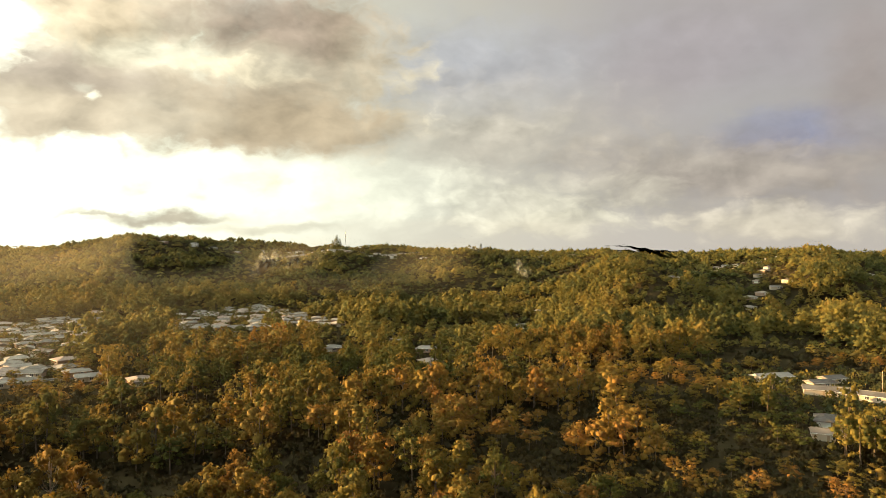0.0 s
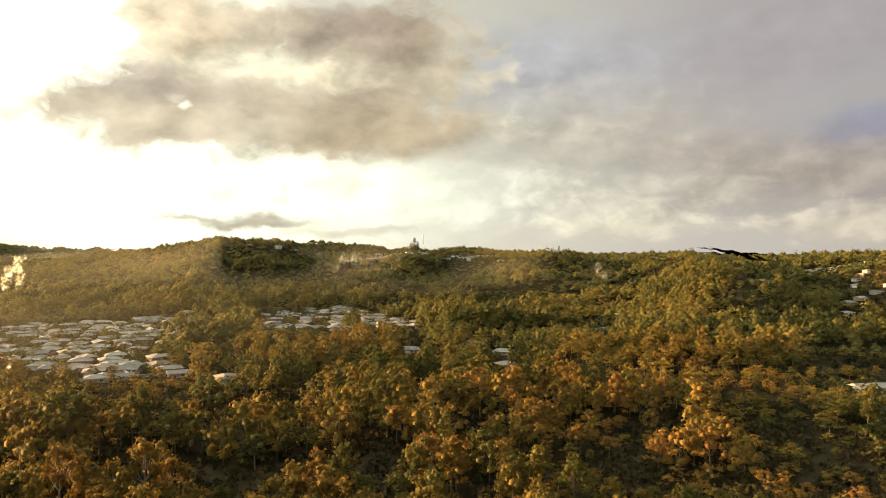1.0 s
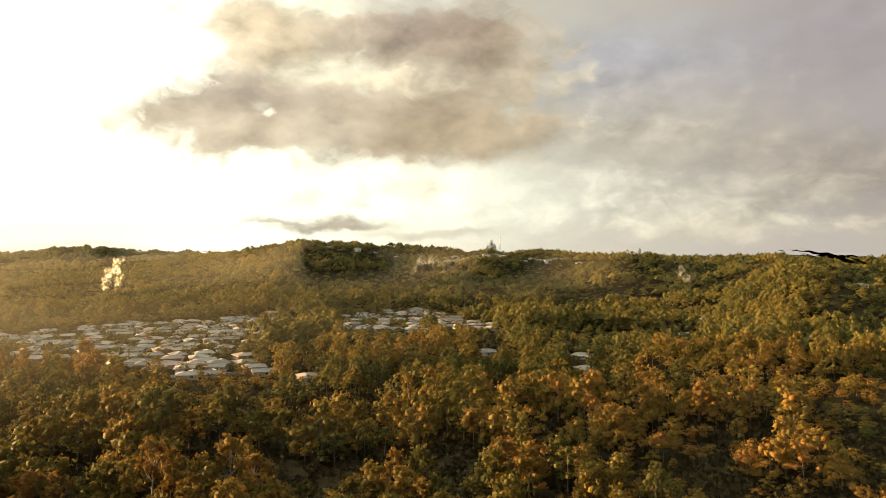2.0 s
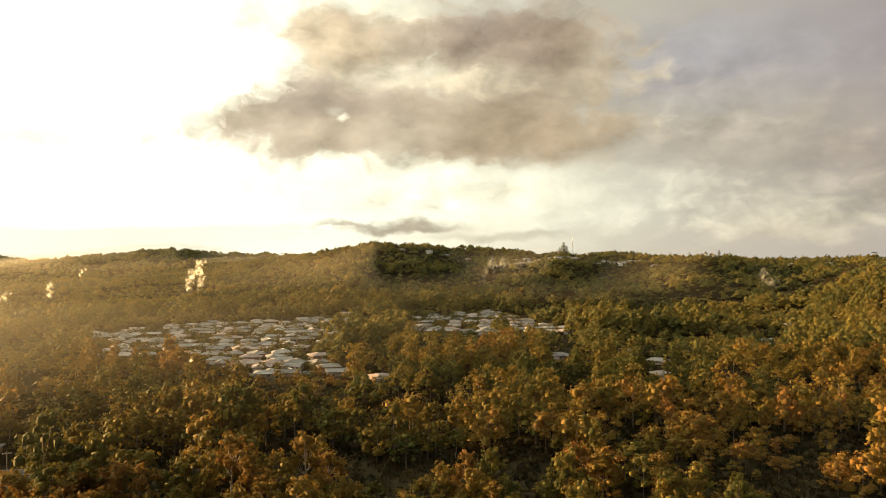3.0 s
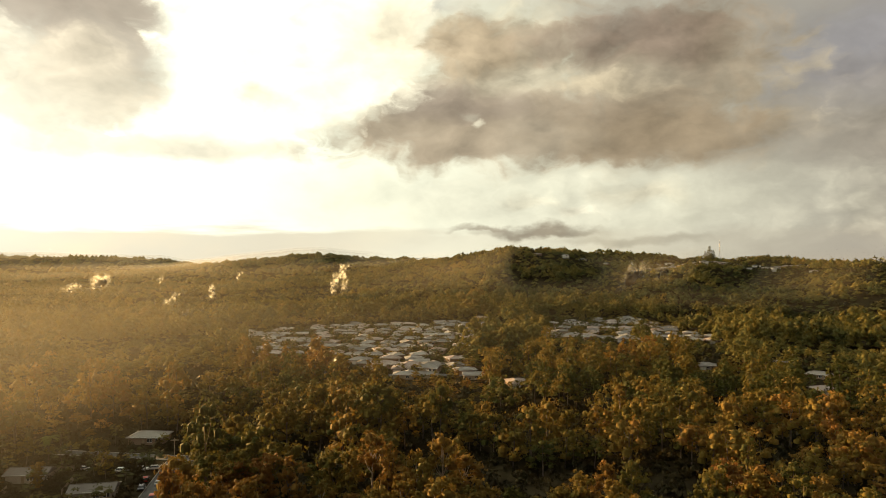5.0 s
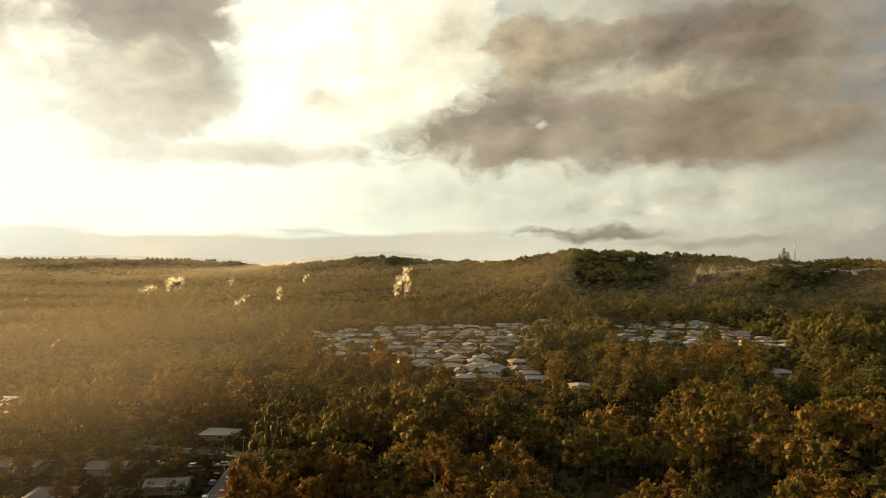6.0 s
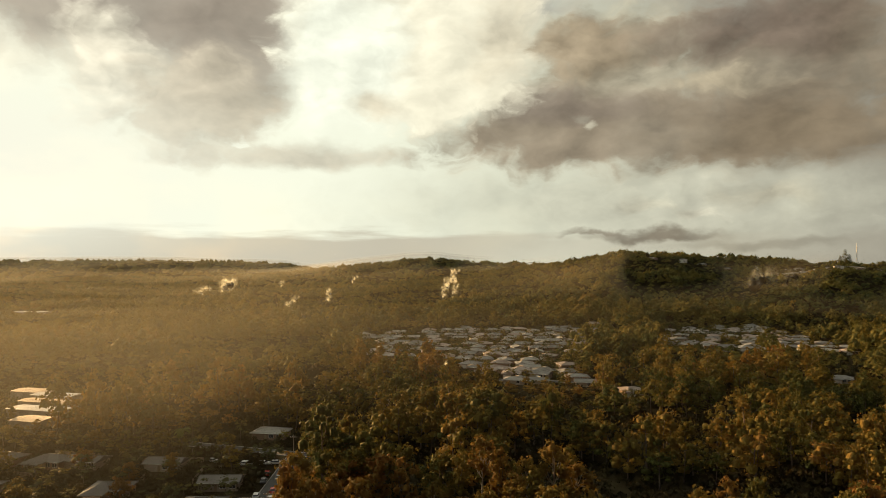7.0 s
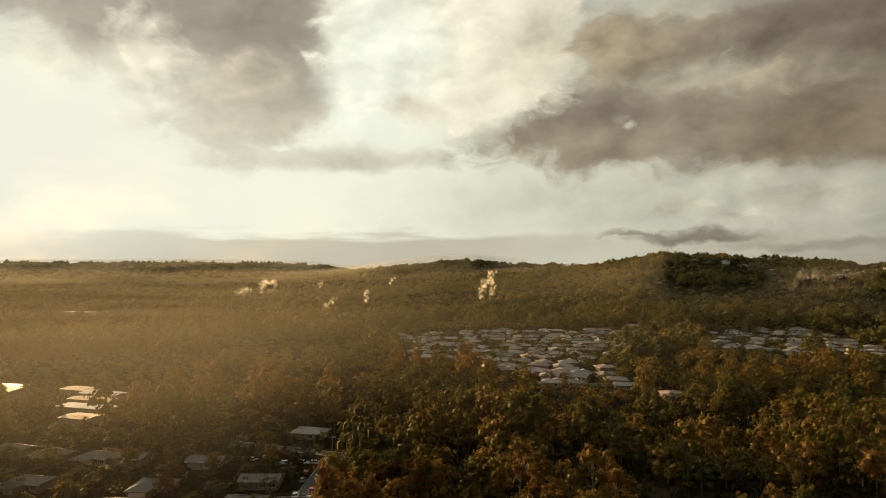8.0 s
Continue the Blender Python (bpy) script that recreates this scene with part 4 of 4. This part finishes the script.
# belts of tall trees; the last, mostly out of view, is added on the sun's side
BELTS = [(-282, 118, -252, 146, 12), (-252, 146, -215, 196, 13), (-175, 205, -130, 215, 14), (-150, 150, -120, 190, 12), (-300, 165, -262, 210, 12), (-425, 85, -300, 85, 12)]


def height_of(x, y):
    """How tall the wood stands: groves and low growth, gaps for the dark patches of shade, low scrub on the camera's
    side of the buildings.
    """
    grove = step(-0.26, 0.16, value_noise(x, y, 62, 21) + 0.45 * value_noise(x, y, 27, 22))
    tall = 0.44 + 0.66 * grove + 0.14 * value_noise(x, y, 140, 25)
    for ax, ay, bx, by, wide in BELTS:
        tall = np.where(near_line(x, y, ax, ay, bx, by) < wide, 1.32, tall)
    for gx, gy, half in SHADE_GAPS:
        r = math.hypot(gx, gy)
        away, along = ((x - gx) * gy - (y - gy) * gx) / r, ((x - gx) * gx + (y - gy) * gy) / r
        tall = np.where((away / half) ** 2 + (along / (0.8 * half + 10)) ** 2 < 1 + 0.5 * value_noise(x, y, 14, 26), 0.2, tall)
    for ax, ay, bx, by, wide in SCRUB:
        tall = np.where(near_line(x, y, ax, ay, bx, by) < wide, 0.34, tall)
    # growth kept low on the camera's side of far houses, so they show
    for hx, hy in HOUSES:
        r = math.hypot(hx, hy)
        if r > 900:
            tall = np.where(near_line(x, y, hx, hy, hx * (1 - 30 / r), hy * (1 - 30 / r)) < 8, 0.45, tall)
    return tall


def wood(name, label, places, billows_each, clumps, cards, card_size, leaf, trunk_sides, seed, spread=1.0, quads=False, shapes=SHAPES, core_sides=6, low=1.0):
    """Many trees as one mass of growth."""
    r = np.random.RandomState(seed)
    x, y = places
    tall = (height_of(x, y) if low == 1.0 else low) * np.where(np.hypot(x, y) > 900, 0.85, 1.0) * r.choice((0.6, 0.8, 1.0, 1.12, 1.25), len(x))
    pick = r.randint(0, len(shapes), len(x))
    kind_tone = 0.48 + 0.45 * value_noise(x, y, 55, 24) + r.uniform(-0.28, 0.28, len(x))
    all_corners, all_faces, all_slots, all_tones, base = [], [], [], [], 0
    for variant in range(len(shapes) * 2):
        chosen = np.where((pick == variant % len(shapes)) & ((np.arange(len(x)) % 2) == variant // len(shapes)))[0]
        shape, height, width = shapes[variant % len(shapes)]
        (corners, faces), centres = crown(r, shape, height, width * spread, billows_each, clumps, cards, card_size, quads, core_sides)
        slots = np.zeros(len(faces), int)
        if trunk_sides:
            stem = limbs(r, height, centres, trunk_sides, trunk_sides - 2)
            slots = np.concatenate([slots, np.ones(len(stem[1]), int)])
            corners, faces = join([(corners, faces), stem])
        turn, s = r.uniform(0, 6.283, len(chosen)), tall[chosen]
        wide = s ** 0.5 * r.uniform(0.85, 1.15, len(chosen))
        c, q = np.cos(turn)[:, None] * wide[:, None], np.sin(turn)[:, None] * wide[:, None]
        px = x[chosen][:, None] + c * corners[:, 0] - q * corners[:, 1]
        py = y[chosen][:, None] + q * corners[:, 0] + c * corners[:, 1]
        pz = land(x[chosen], y[chosen])[:, None] + s[:, None] * corners[:, 2]
        all_corners.append(np.stack([px, py, pz], -1).reshape(-1, 3))
        all_faces.append((faces[None] + base + len(corners) * np.arange(len(chosen))[:, None, None]).reshape(-1, 3))
        all_slots.append(np.tile(slots, len(chosen)))
        all_tones.append(np.repeat(kind_tone[chosen], len(corners)))
        base += len(corners) * len(chosen)
    data = mesh_of(name, np.concatenate(all_corners), np.concatenate(all_faces), [leaf, bark], np.concatenate(all_slots), tone=np.concatenate(all_tones))
    return thing(name, label, "woodland", kind="stuff", data=data)


# single trees in the strip of wood nearest the flight
x, y = sow(118, 300, 8.5, 5)
order = np.argsort(np.hypot(x, y) + np.where((np.degrees(np.arctan2(-x, y)) > 78) | (np.degrees(np.arctan2(-x, y)) < -35), 1000, 0))
single, rest = order[:300], order[300:]
models = []
r = np.random.RandomState(3)
for (shape, height, width), label in zip(SHAPES, TREE_LABELS):
    for variant in range(2):
        (corners, faces), centres = crown(r, shape, height, width, 14, 9, 7, 0.36, core_sides=4)
        crown_mesh = mesh_of("crown", corners, faces, [leaf_near], tone=(0.25, 0.75)[variant])
        trunk_mesh = mesh_of("trunk", *limbs(r, height, centres, 7, 10), [pale_bark if shape == "gum" and variant else bark], smooth=True)
        models.append((crown_mesh, trunk_mesh, label))
tall = height_of(x, y)
for i in single:
    pick = r.randint(len(models))
    crown_mesh, trunk_mesh, label = models[pick]
    s = float(tall[i] * r.choice((0.6, 0.8, 1.0, 1.12, 1.25)))
    wide = s ** 0.5 * r.uniform(0.85, 1.15)
    tree = thing("tree", label, "tree", "trees of the near wood", m=stand(float(x[i]), float(y[i]), r.uniform(0, 360), 0) @ Matrix.Diagonal((wide, wide, s, 1)))
    part("trunk", trunk_mesh, tree)
    part("crown", crown_mesh, tree)
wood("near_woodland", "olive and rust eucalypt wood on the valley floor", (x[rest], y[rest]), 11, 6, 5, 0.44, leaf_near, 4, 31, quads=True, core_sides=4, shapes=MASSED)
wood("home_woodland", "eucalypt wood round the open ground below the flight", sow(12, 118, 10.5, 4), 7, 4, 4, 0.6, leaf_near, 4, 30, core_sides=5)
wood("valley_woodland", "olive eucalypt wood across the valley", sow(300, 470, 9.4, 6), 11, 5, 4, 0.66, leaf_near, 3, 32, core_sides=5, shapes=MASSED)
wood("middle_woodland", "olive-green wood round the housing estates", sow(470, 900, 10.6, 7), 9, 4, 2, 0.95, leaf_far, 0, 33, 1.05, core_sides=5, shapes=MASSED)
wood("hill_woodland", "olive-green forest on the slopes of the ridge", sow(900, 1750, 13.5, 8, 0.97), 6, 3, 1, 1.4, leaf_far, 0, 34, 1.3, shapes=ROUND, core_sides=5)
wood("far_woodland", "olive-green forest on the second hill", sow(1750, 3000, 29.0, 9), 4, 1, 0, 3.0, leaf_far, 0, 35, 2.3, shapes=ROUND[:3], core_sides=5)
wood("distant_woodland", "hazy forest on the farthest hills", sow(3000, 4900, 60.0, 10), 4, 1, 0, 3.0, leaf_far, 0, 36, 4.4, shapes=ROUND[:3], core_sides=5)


def undergrowth(name, label, places, size, cards, leaf, seed, leaf_size=0.11):
    """Low bushes between the trees, as one mass."""
    r = np.random.RandomState(seed)
    x, y = places
    (corners, faces), _ = crown(r, "round", 1.0, 1.1, 4, 2, max(1, cards // 2), leaf_size, False, 5)
    corners[:, 2] -= 0.45
    turn, s = r.uniform(0, 6.283, len(x)), size * r.uniform(0.5, 1.4, len(x))
    c, q = (np.cos(turn) * s)[:, None], (np.sin(turn) * s)[:, None]
    px, py = x[:, None] + c * corners[:, 0] - q * corners[:, 1], y[:, None] + q * corners[:, 0] + c * corners[:, 1]
    pz = land(x, y)[:, None] - 0.2 + s[:, None] * corners[:, 2]
    f = (faces[None] + len(corners) * np.arange(len(x))[:, None, None]).reshape(-1, 3)
    return thing(name, label, "bushes", kind="stuff", data=mesh_of(name, np.stack([px, py, pz], -1).reshape(-1, 3), f, [leaf], tone=np.repeat(r.uniform(0.1, 0.9, len(x)), len(corners))))


undergrowth("undergrowth", "bushes and saplings under the near trees, leaves darkened as shade", sow(110, 330, 6.0, 14, groves=False), 5.6, 6, leaf_shade, 41)
undergrowth("valley_scrub", "scrub between the trees of the valley, leaves darkened as shade", sow(330, 900, 14.0, 16, groves=False), 8.0, 2, leaf_shade, 43)


undergrowth("hill_scrub", "scrub between the trees of the ridge, leaves darkened as shade", sow(880, 1520, 18.0, 17, groves=False), 9.0, 2, leaf_shade, 46)


def gardens(outlines, cell, seed, off):
    """Places for bushes in the gardens between the houses."""
    r = np.random.RandomState(seed)
    xs, ys = [], []
    homes = np.array(HOUSES)
    for outline in outlines:
        o = np.array(outline)
        x, y = np.meshgrid(np.arange(o[:, 0].min(), o[:, 0].max(), cell), np.arange(o[:, 1].min(), o[:, 1].max(), cell))
        x, y = x.ravel() + r.uniform(-0.45, 0.45, x.size) * cell, y.ravel() + r.uniform(-0.45, 0.45, x.size) * cell
        ok = inside(x, y, outline)
        x, y = x[ok], y[ok]
        ok = np.hypot(x[:, None] - homes[:, 0], y[:, None] - homes[:, 1]).min(1) > off
        for ax, ay, bx, by, wide in ROADS:
            ok &= near_line(x, y, ax, ay, bx, by) > wide
        xs.append(x[ok])
        ys.append(y[ok])
    return np.concatenate(xs), np.concatenate(ys)


undergrowth("garden_bushes", "green garden bushes and small trees between the houses", gardens((ESTATE_WEST, ESTATE_EAST, WORKS, HOMES_RIGHT), 5.6, 15, 6.4), 5.2, 6, leaf_garden, 42)
undergrowth("hedge_bushes", "garden bushes and hedges by the near street, leaves darkened as shade", gardens((NEAR_STREET,), 4.4, 19, 7.6), 4.2, 26, leaf_shade, 45, 0.075)
wood("garden_trees", "young garden trees between the estate houses", gardens((ESTATE_WEST, ESTATE_EAST, NEAR_STREET), 9.0, 18, 7.6), 6, 3, 4, 0.6, leaf_garden, 3, 44, core_sides=5, low=0.42)

# ---- single things of the ridge and the valley ----
def mast(x, y, height):
    """A guyed lattice mast with aerials."""
    ob = thing("radio_mast", "thin steel lattice radio mast on the wooded ridge", "mast", m=stand(x, y, 20))
    for i in range(3):
        a = i * 2.094
        part("leg", mesh_of("leg", *tube([(1.5 * math.cos(a), 1.5 * math.sin(a), -0.5), (0.35 * math.cos(a), 0.35 * math.sin(a), height)], (0.16, 0.1), 5), [steel]), ob)
    for level in range(14):
        z0, z1 = height * level / 14, height * (level + 1) / 14
        f0, f1 = 1.5 - 1.15 * z0 / height, 1.5 - 1.15 * z1 / height
        braces = []
        for i in range(3):
            a, b = i * 2.094, (i + 1) * 2.094
            braces.append(tube([(f0 * math.cos(a), f0 * math.sin(a), z0), (f1 * math.cos(b), f1 * math.sin(b), z1)], (0.07, 0.07), 4))
        part("brace", mesh_of("brace", *join(braces), [steel]), ob)
    for z, turn in ((0.97, 0), (0.9, 2.1), (0.82, 4.2), (0.7, 1.0)):
        c, s = math.cos(turn), math.sin(turn)
        part("aerial", mesh_of("aerial", *tube([(0.9 * c, 0.9 * s, height * z - 1.4), (0.9 * c, 0.9 * s, height * z + 1.4)], (0.28, 0.28), 6), [white_paint]), ob)
    part("tip", mesh_of("tip", *tube([(0, 0, height - 0.5), (0, 0, height + 4)], (0.12, 0.05), 5), [steel]), ob)


def pine(x, y, height, label):
    """A tiered pine: straight trunk and whorls of drooping branches."""
    r = np.random.RandomState(int(abs(x)) + 5)
    ob = thing("pine_tree", label, "tree", "pines on the ridge", m=stand(x, y, 0))
    part("trunk", mesh_of("trunk", *tube([(0, 0, -0.5), (0, 0, height * 0.5), (0, 0, height)], (0.5, 0.3, 0.06), 6), [bark]), ob)
    pieces = []
    for tier in range(16):
        z = height * (0.16 + 0.82 * tier / 15)
        reach = height * 0.24 * (1 - tier / 16.5) ** 0.8
        for i in range(7):
            a = i * 0.898 + tier * 0.5 + r.uniform(-0.2, 0.2)
            for step_out in (0.35, 0.65, 0.95):
                c = np.array([math.cos(a) * reach * step_out, math.sin(a) * reach * step_out, z + 0.25 * reach * step_out * r.uniform(0, 1)])
                pieces.append((c + CORES[4][0] * (0.55, 0.55, 0.28) * r.uniform(0.7, 1.5) * height / 18, CORES[4][1]))
    part("crown", mesh_of("crown", *join(pieces), [leaf_far], tone=0.05), ob)


def palm(x, y, height, label):
    """A palm: ringed slender trunk and a head of arching fronds."""
    r = np.random.RandomState(int(abs(x)) + 9)
    ob = thing("palm_tree", label, "palm", "garden palms", m=stand(x, y, 30))
    part("trunk", mesh_of("trunk", *tube([(0, 0, -0.4), (0.1, 0, height * 0.5), (0.3, 0.1, height)], (0.28, 0.2, 0.17), 7), [bark]), ob)
    for i in range(16):
        a, lift = i * 2.4, r.uniform(0.2, 1.3)
        spine = [np.array([0.3 + math.cos(a) * t * 3.4, 0.1 + math.sin(a) * t * 3.4, height + lift * 2.4 * t - 3.0 * t * t]) for t in np.linspace(0, 1, 6)]
        side = np.array([-math.sin(a), math.cos(a), 0])
        corners, faces = [], []
        for q, p in enumerate(spine):
            w = 0.75 * math.sin(math.pi * (0.12 + 0.85 * q / 5))
            corners += [p - side * w - (0, 0, 0.3 * w), p, p + side * w - (0, 0, 0.3 * w)]
            if q:
                b = 3 * q
                faces += [(b - 3, b - 2, b + 1), (b - 3, b + 1, b), (b - 2, b - 1, b + 2), (b - 2, b + 2, b + 1)]
        part("frond", mesh_of("frond", np.array(corners), np.array(faces), [leaf_palm], tone=0.5), ob)


mast(-196, 1402, 41)
for x, y, h, words in ((-214, 1404, 33, "tall dark tiered pine beside the mast"), (-207, 1400, 26, "dark tiered pine beside the mast"), (-222, 1406, 22, "small dark pine beside the mast"),
                       (78, 1440, 22, "dark pine above the ridge houses"), (88, 1440, 17, "small dark pine above the ridge houses")):
    pine(x, y, h, words)
palm(-26, 478, 15, "slender garden palm beside a house in the wood")
palm(-40, 470, 10, "short garden palm beside a house in the wood")
palm(-228, 140, 9, "garden palm beside the near street")


def plume(name, x, y, tall, wide, drift, puffs, seed, label, mat):
    """Steam rising from the wood: a leaning column of thin torn veils."""
    r = np.random.RandomState(seed)
    base = float(land(x, y)) + 6
    t = r.uniform(0, 1, puffs) ** 0.8
    sway = np.sin(t * 5 + seed) * wide * 0.22
    c = np.column_stack([x + drift[0] * t * tall + sway + r.normal(0, 0.22, puffs) * wide * (0.35 + t), y + drift[1] * t * tall + r.normal(0, 0.2, puffs) * wide * (0.35 + t), base + t * tall])
    s = wide * r.uniform(0.14, 0.42, puffs)[:, None]
    ang = math.atan2(x, -y) + math.pi / 2 + r.uniform(-0.9, 0.9, puffs)       # torn veils, most of them turned broadside to the camera
    u = np.column_stack([np.sin(ang), -np.cos(ang), r.uniform(-0.4, 0.4, puffs)])
    v = np.column_stack([r.uniform(-0.3, 0.3, puffs), r.uniform(-0.3, 0.3, puffs), np.ones(puffs)])
    ring = [c] + [c + s * (math.cos(a) * u * r.uniform(0.6, 1.2, (puffs, 1)) + math.sin(a) * v * r.uniform(0.7, 1.5, (puffs, 1))) for a in np.arange(8) * np.pi / 4]
    fan = np.array([(0, i, i % 8 + 1) for i in range(1, 9)])
    faces = (fan[None] + 9 * np.arange(puffs)[:, None, None]).reshape(-1, 3)
    return thing(name, label, "steam", "", "stuff", mesh_of(name, np.stack(ring, 1).reshape(-1, 3), faces, [mat], tone=np.tile([1.0] + [0.0] * 8, puffs)))


for i, (x, y, tall, wide, drift, puffs) in enumerate([
        (-720, 905, 46, 16, (0.35, 0.1), 46), (-700, 915, 30, 20, (-0.3, 0), 14), (-1343, 906, 22, 34, (0.9, 0.6), 26), (-1418, 1124, 18, 12, (0.3, 0.2), 16),
        (-890, 803, 22, 16, (0.3, 0.3), 20), (-1261, 1222, 26, 12, (0.25, 0.2), 18), (-234, 289, 12, 5, (0.5, 0.2), 14), (-262, 1000, 34, 32, (0.4, 0), 30),
        (-225, 1010, 22, 24, (0.5, 0), 20), (60, 1225, 12, 16, (-0.9, 0), 22), (119, 1003, 26, 18, (-0.3, 0), 16), (-1200, 760, 16, 22, (0.5, 0.3), 16), (-790, 640, 16, 14, (0.5, 0.3), 14),
        (-560, 470, 12, 9, (0.4, 0.2), 30)]):
    plume("steam_plume", x, y, tall, wide, drift, puffs, 60 + i, "white wisp of steam rising out of the wood" if i < 7 else "thin grey wisp of mist over the wood", thin_steam if 7 <= i < 11 else steam)


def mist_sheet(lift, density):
    """A thin sheet added over the treetops to brighten them as haze and sun glare would, thinning out to its edges."""
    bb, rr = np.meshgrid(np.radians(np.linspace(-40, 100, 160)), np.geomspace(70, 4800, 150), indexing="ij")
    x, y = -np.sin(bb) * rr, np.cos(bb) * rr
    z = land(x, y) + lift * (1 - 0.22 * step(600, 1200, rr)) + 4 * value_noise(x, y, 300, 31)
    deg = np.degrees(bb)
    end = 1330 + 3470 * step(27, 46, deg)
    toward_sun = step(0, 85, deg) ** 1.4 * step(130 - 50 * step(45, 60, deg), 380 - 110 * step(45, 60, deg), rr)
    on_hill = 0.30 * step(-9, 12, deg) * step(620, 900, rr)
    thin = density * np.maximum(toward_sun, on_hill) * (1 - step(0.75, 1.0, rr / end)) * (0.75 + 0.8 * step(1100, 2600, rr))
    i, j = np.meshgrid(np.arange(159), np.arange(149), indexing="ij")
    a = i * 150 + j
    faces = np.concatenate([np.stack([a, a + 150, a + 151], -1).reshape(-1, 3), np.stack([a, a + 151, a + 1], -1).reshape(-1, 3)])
    thing("mist_sheet", "thin sheet added to stand in for sunlit haze and glare over the treetops", "mist", "", "stuff",
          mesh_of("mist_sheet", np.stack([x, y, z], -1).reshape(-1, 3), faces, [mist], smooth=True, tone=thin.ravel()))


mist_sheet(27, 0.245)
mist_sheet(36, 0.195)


def pole(x, y, turn, label):
    """A timber power pole with a cross-arm and insulators."""
    ob = thing("power_pole", label, "pole", "power poles", m=stand(x, y, turn))
    part("post", mesh_of("post", *tube([(0, 0, -1), (0, 0, 5), (0, 0, 11)], (0.2, 0.17, 0.13), 8), [timber]), ob)
    part("cross_arm", box_mesh("cross_arm", timber, -1.2, -0.07, 10.1, 1.2, 0.07, 10.3), ob)
    for px in (-1.05, -0.4, 0.4, 1.05):
        part("insulator", mesh_of("insulator", *tube([(px, 0, 10.3), (px, 0, 10.55)], (0.07, 0.05), 6), [white_paint]), ob)
    return ob


pole(204, 324, 60, "timber power pole beside the pale-roofed buildings")
for s in (4, 34, 62):
    pole(-146 + way.x * s + across.x * 5.6, 107 + way.y * s + across.y * 5.6, 45, "timber power pole beside the near street")


def fence(points, label):
    """A paling fence: posts and a run of boards between each pair."""
    for (ax, ay), (bx, by) in zip(points, points[1:]):
        length = math.hypot(bx - ax, by - ay)
        ob = thing("fence", label, "fence", "garden fences", m=pose(ax, ay, 0, 0, 0, math.degrees(math.atan2(by - ay, bx - ax))))
        bays = max(1, int(length / 2.5))
        for i in range(bays + 1):
            px = length * i / bays
            z = float(land(ax + (bx - ax) * i / bays, ay + (by - ay) * i / bays))
            part("post", box_mesh("post", timber, px - 0.06, -0.06, z - 0.3, px + 0.06, 0.06, z + 1.9), ob)
            if i < bays:
                part("panel", box_mesh("panel", timber, px + 0.06, -0.015, z + 0.05, px + length / bays - 0.06, 0.015, z + 1.8), ob)


white_fence = thing("boundary_wall", "long white rendered wall at the edge of the estate", "wall", m=pose(-224, 371, float(land(-212, 361)), 0, 0, -43))
part("wall_face", box_mesh("wall_face", white_wall, 0, -0.12, -0.5, 32, 0.12, 1.9), white_fence)
part("coping", box_mesh("coping", white_paint, -0.05, -0.18, 1.9, 32.05, 0.18, 2.0), white_fence)
for run in ([(-262, 112), (-246, 120)], [(-232, 124), (-214, 140)], [(-212, 118), (-200, 106)], [(-256, 88), (-240, 96)], [(-190, 108), (-180, 98)], [(-205, 134), (-195, 124)]):
    fence(run, "weathered timber paling fence between back gardens")

# taller garden trees beside the near street
for x, y, pick in ((-268, 118, 4), (-254, 122, 6), (-243, 128, 2), (-232, 108, 7), (-210, 112, 5), (-200, 120, 9), (-230, 134, 0), (-262, 82, 6), (-220, 84, 4), (-246, 90, 2),
                   (-192, 100, 7), (-276, 104, 0), (-208, 80, 6), (-240, 68, 1), (-286, 84, 8), (-176, 100, 4), (-216, 150, 6), (-198, 140, 2)):
    crown_mesh, trunk_mesh, label = models[pick]
    tree = thing("tree", label, "tree", "garden trees by the near street", m=stand(x, y, 37.0 * pick, 0) @ Matrix.Diagonal((0.7, 0.7, 0.62, 1)))
    part("trunk", trunk_mesh, tree)
    part("crown", crown_mesh, tree)

# full-grown trees where the near street meets the wood
for x, y, pick, size in ((-148, 143, 6, 1.0), (-156, 151, 3, 0.95), (-139, 136, 7, 1.05), (-166, 158, 2, 0.8), (-352, 122, 4, 0.9), (-338, 112, 6, 0.85), (-362, 120, 2, 0.9), (-318, 118, 8, 0.6)):
    crown_mesh, trunk_mesh, label = models[pick]
    tree = thing("tree", label, "tree", "trees at the edge of the near street", m=stand(x, y, 53.0 * pick, 0) @ Matrix.Diagonal((size, size, size, 1)))
    part("trunk", trunk_mesh, tree)
    part("crown", crown_mesh, tree)
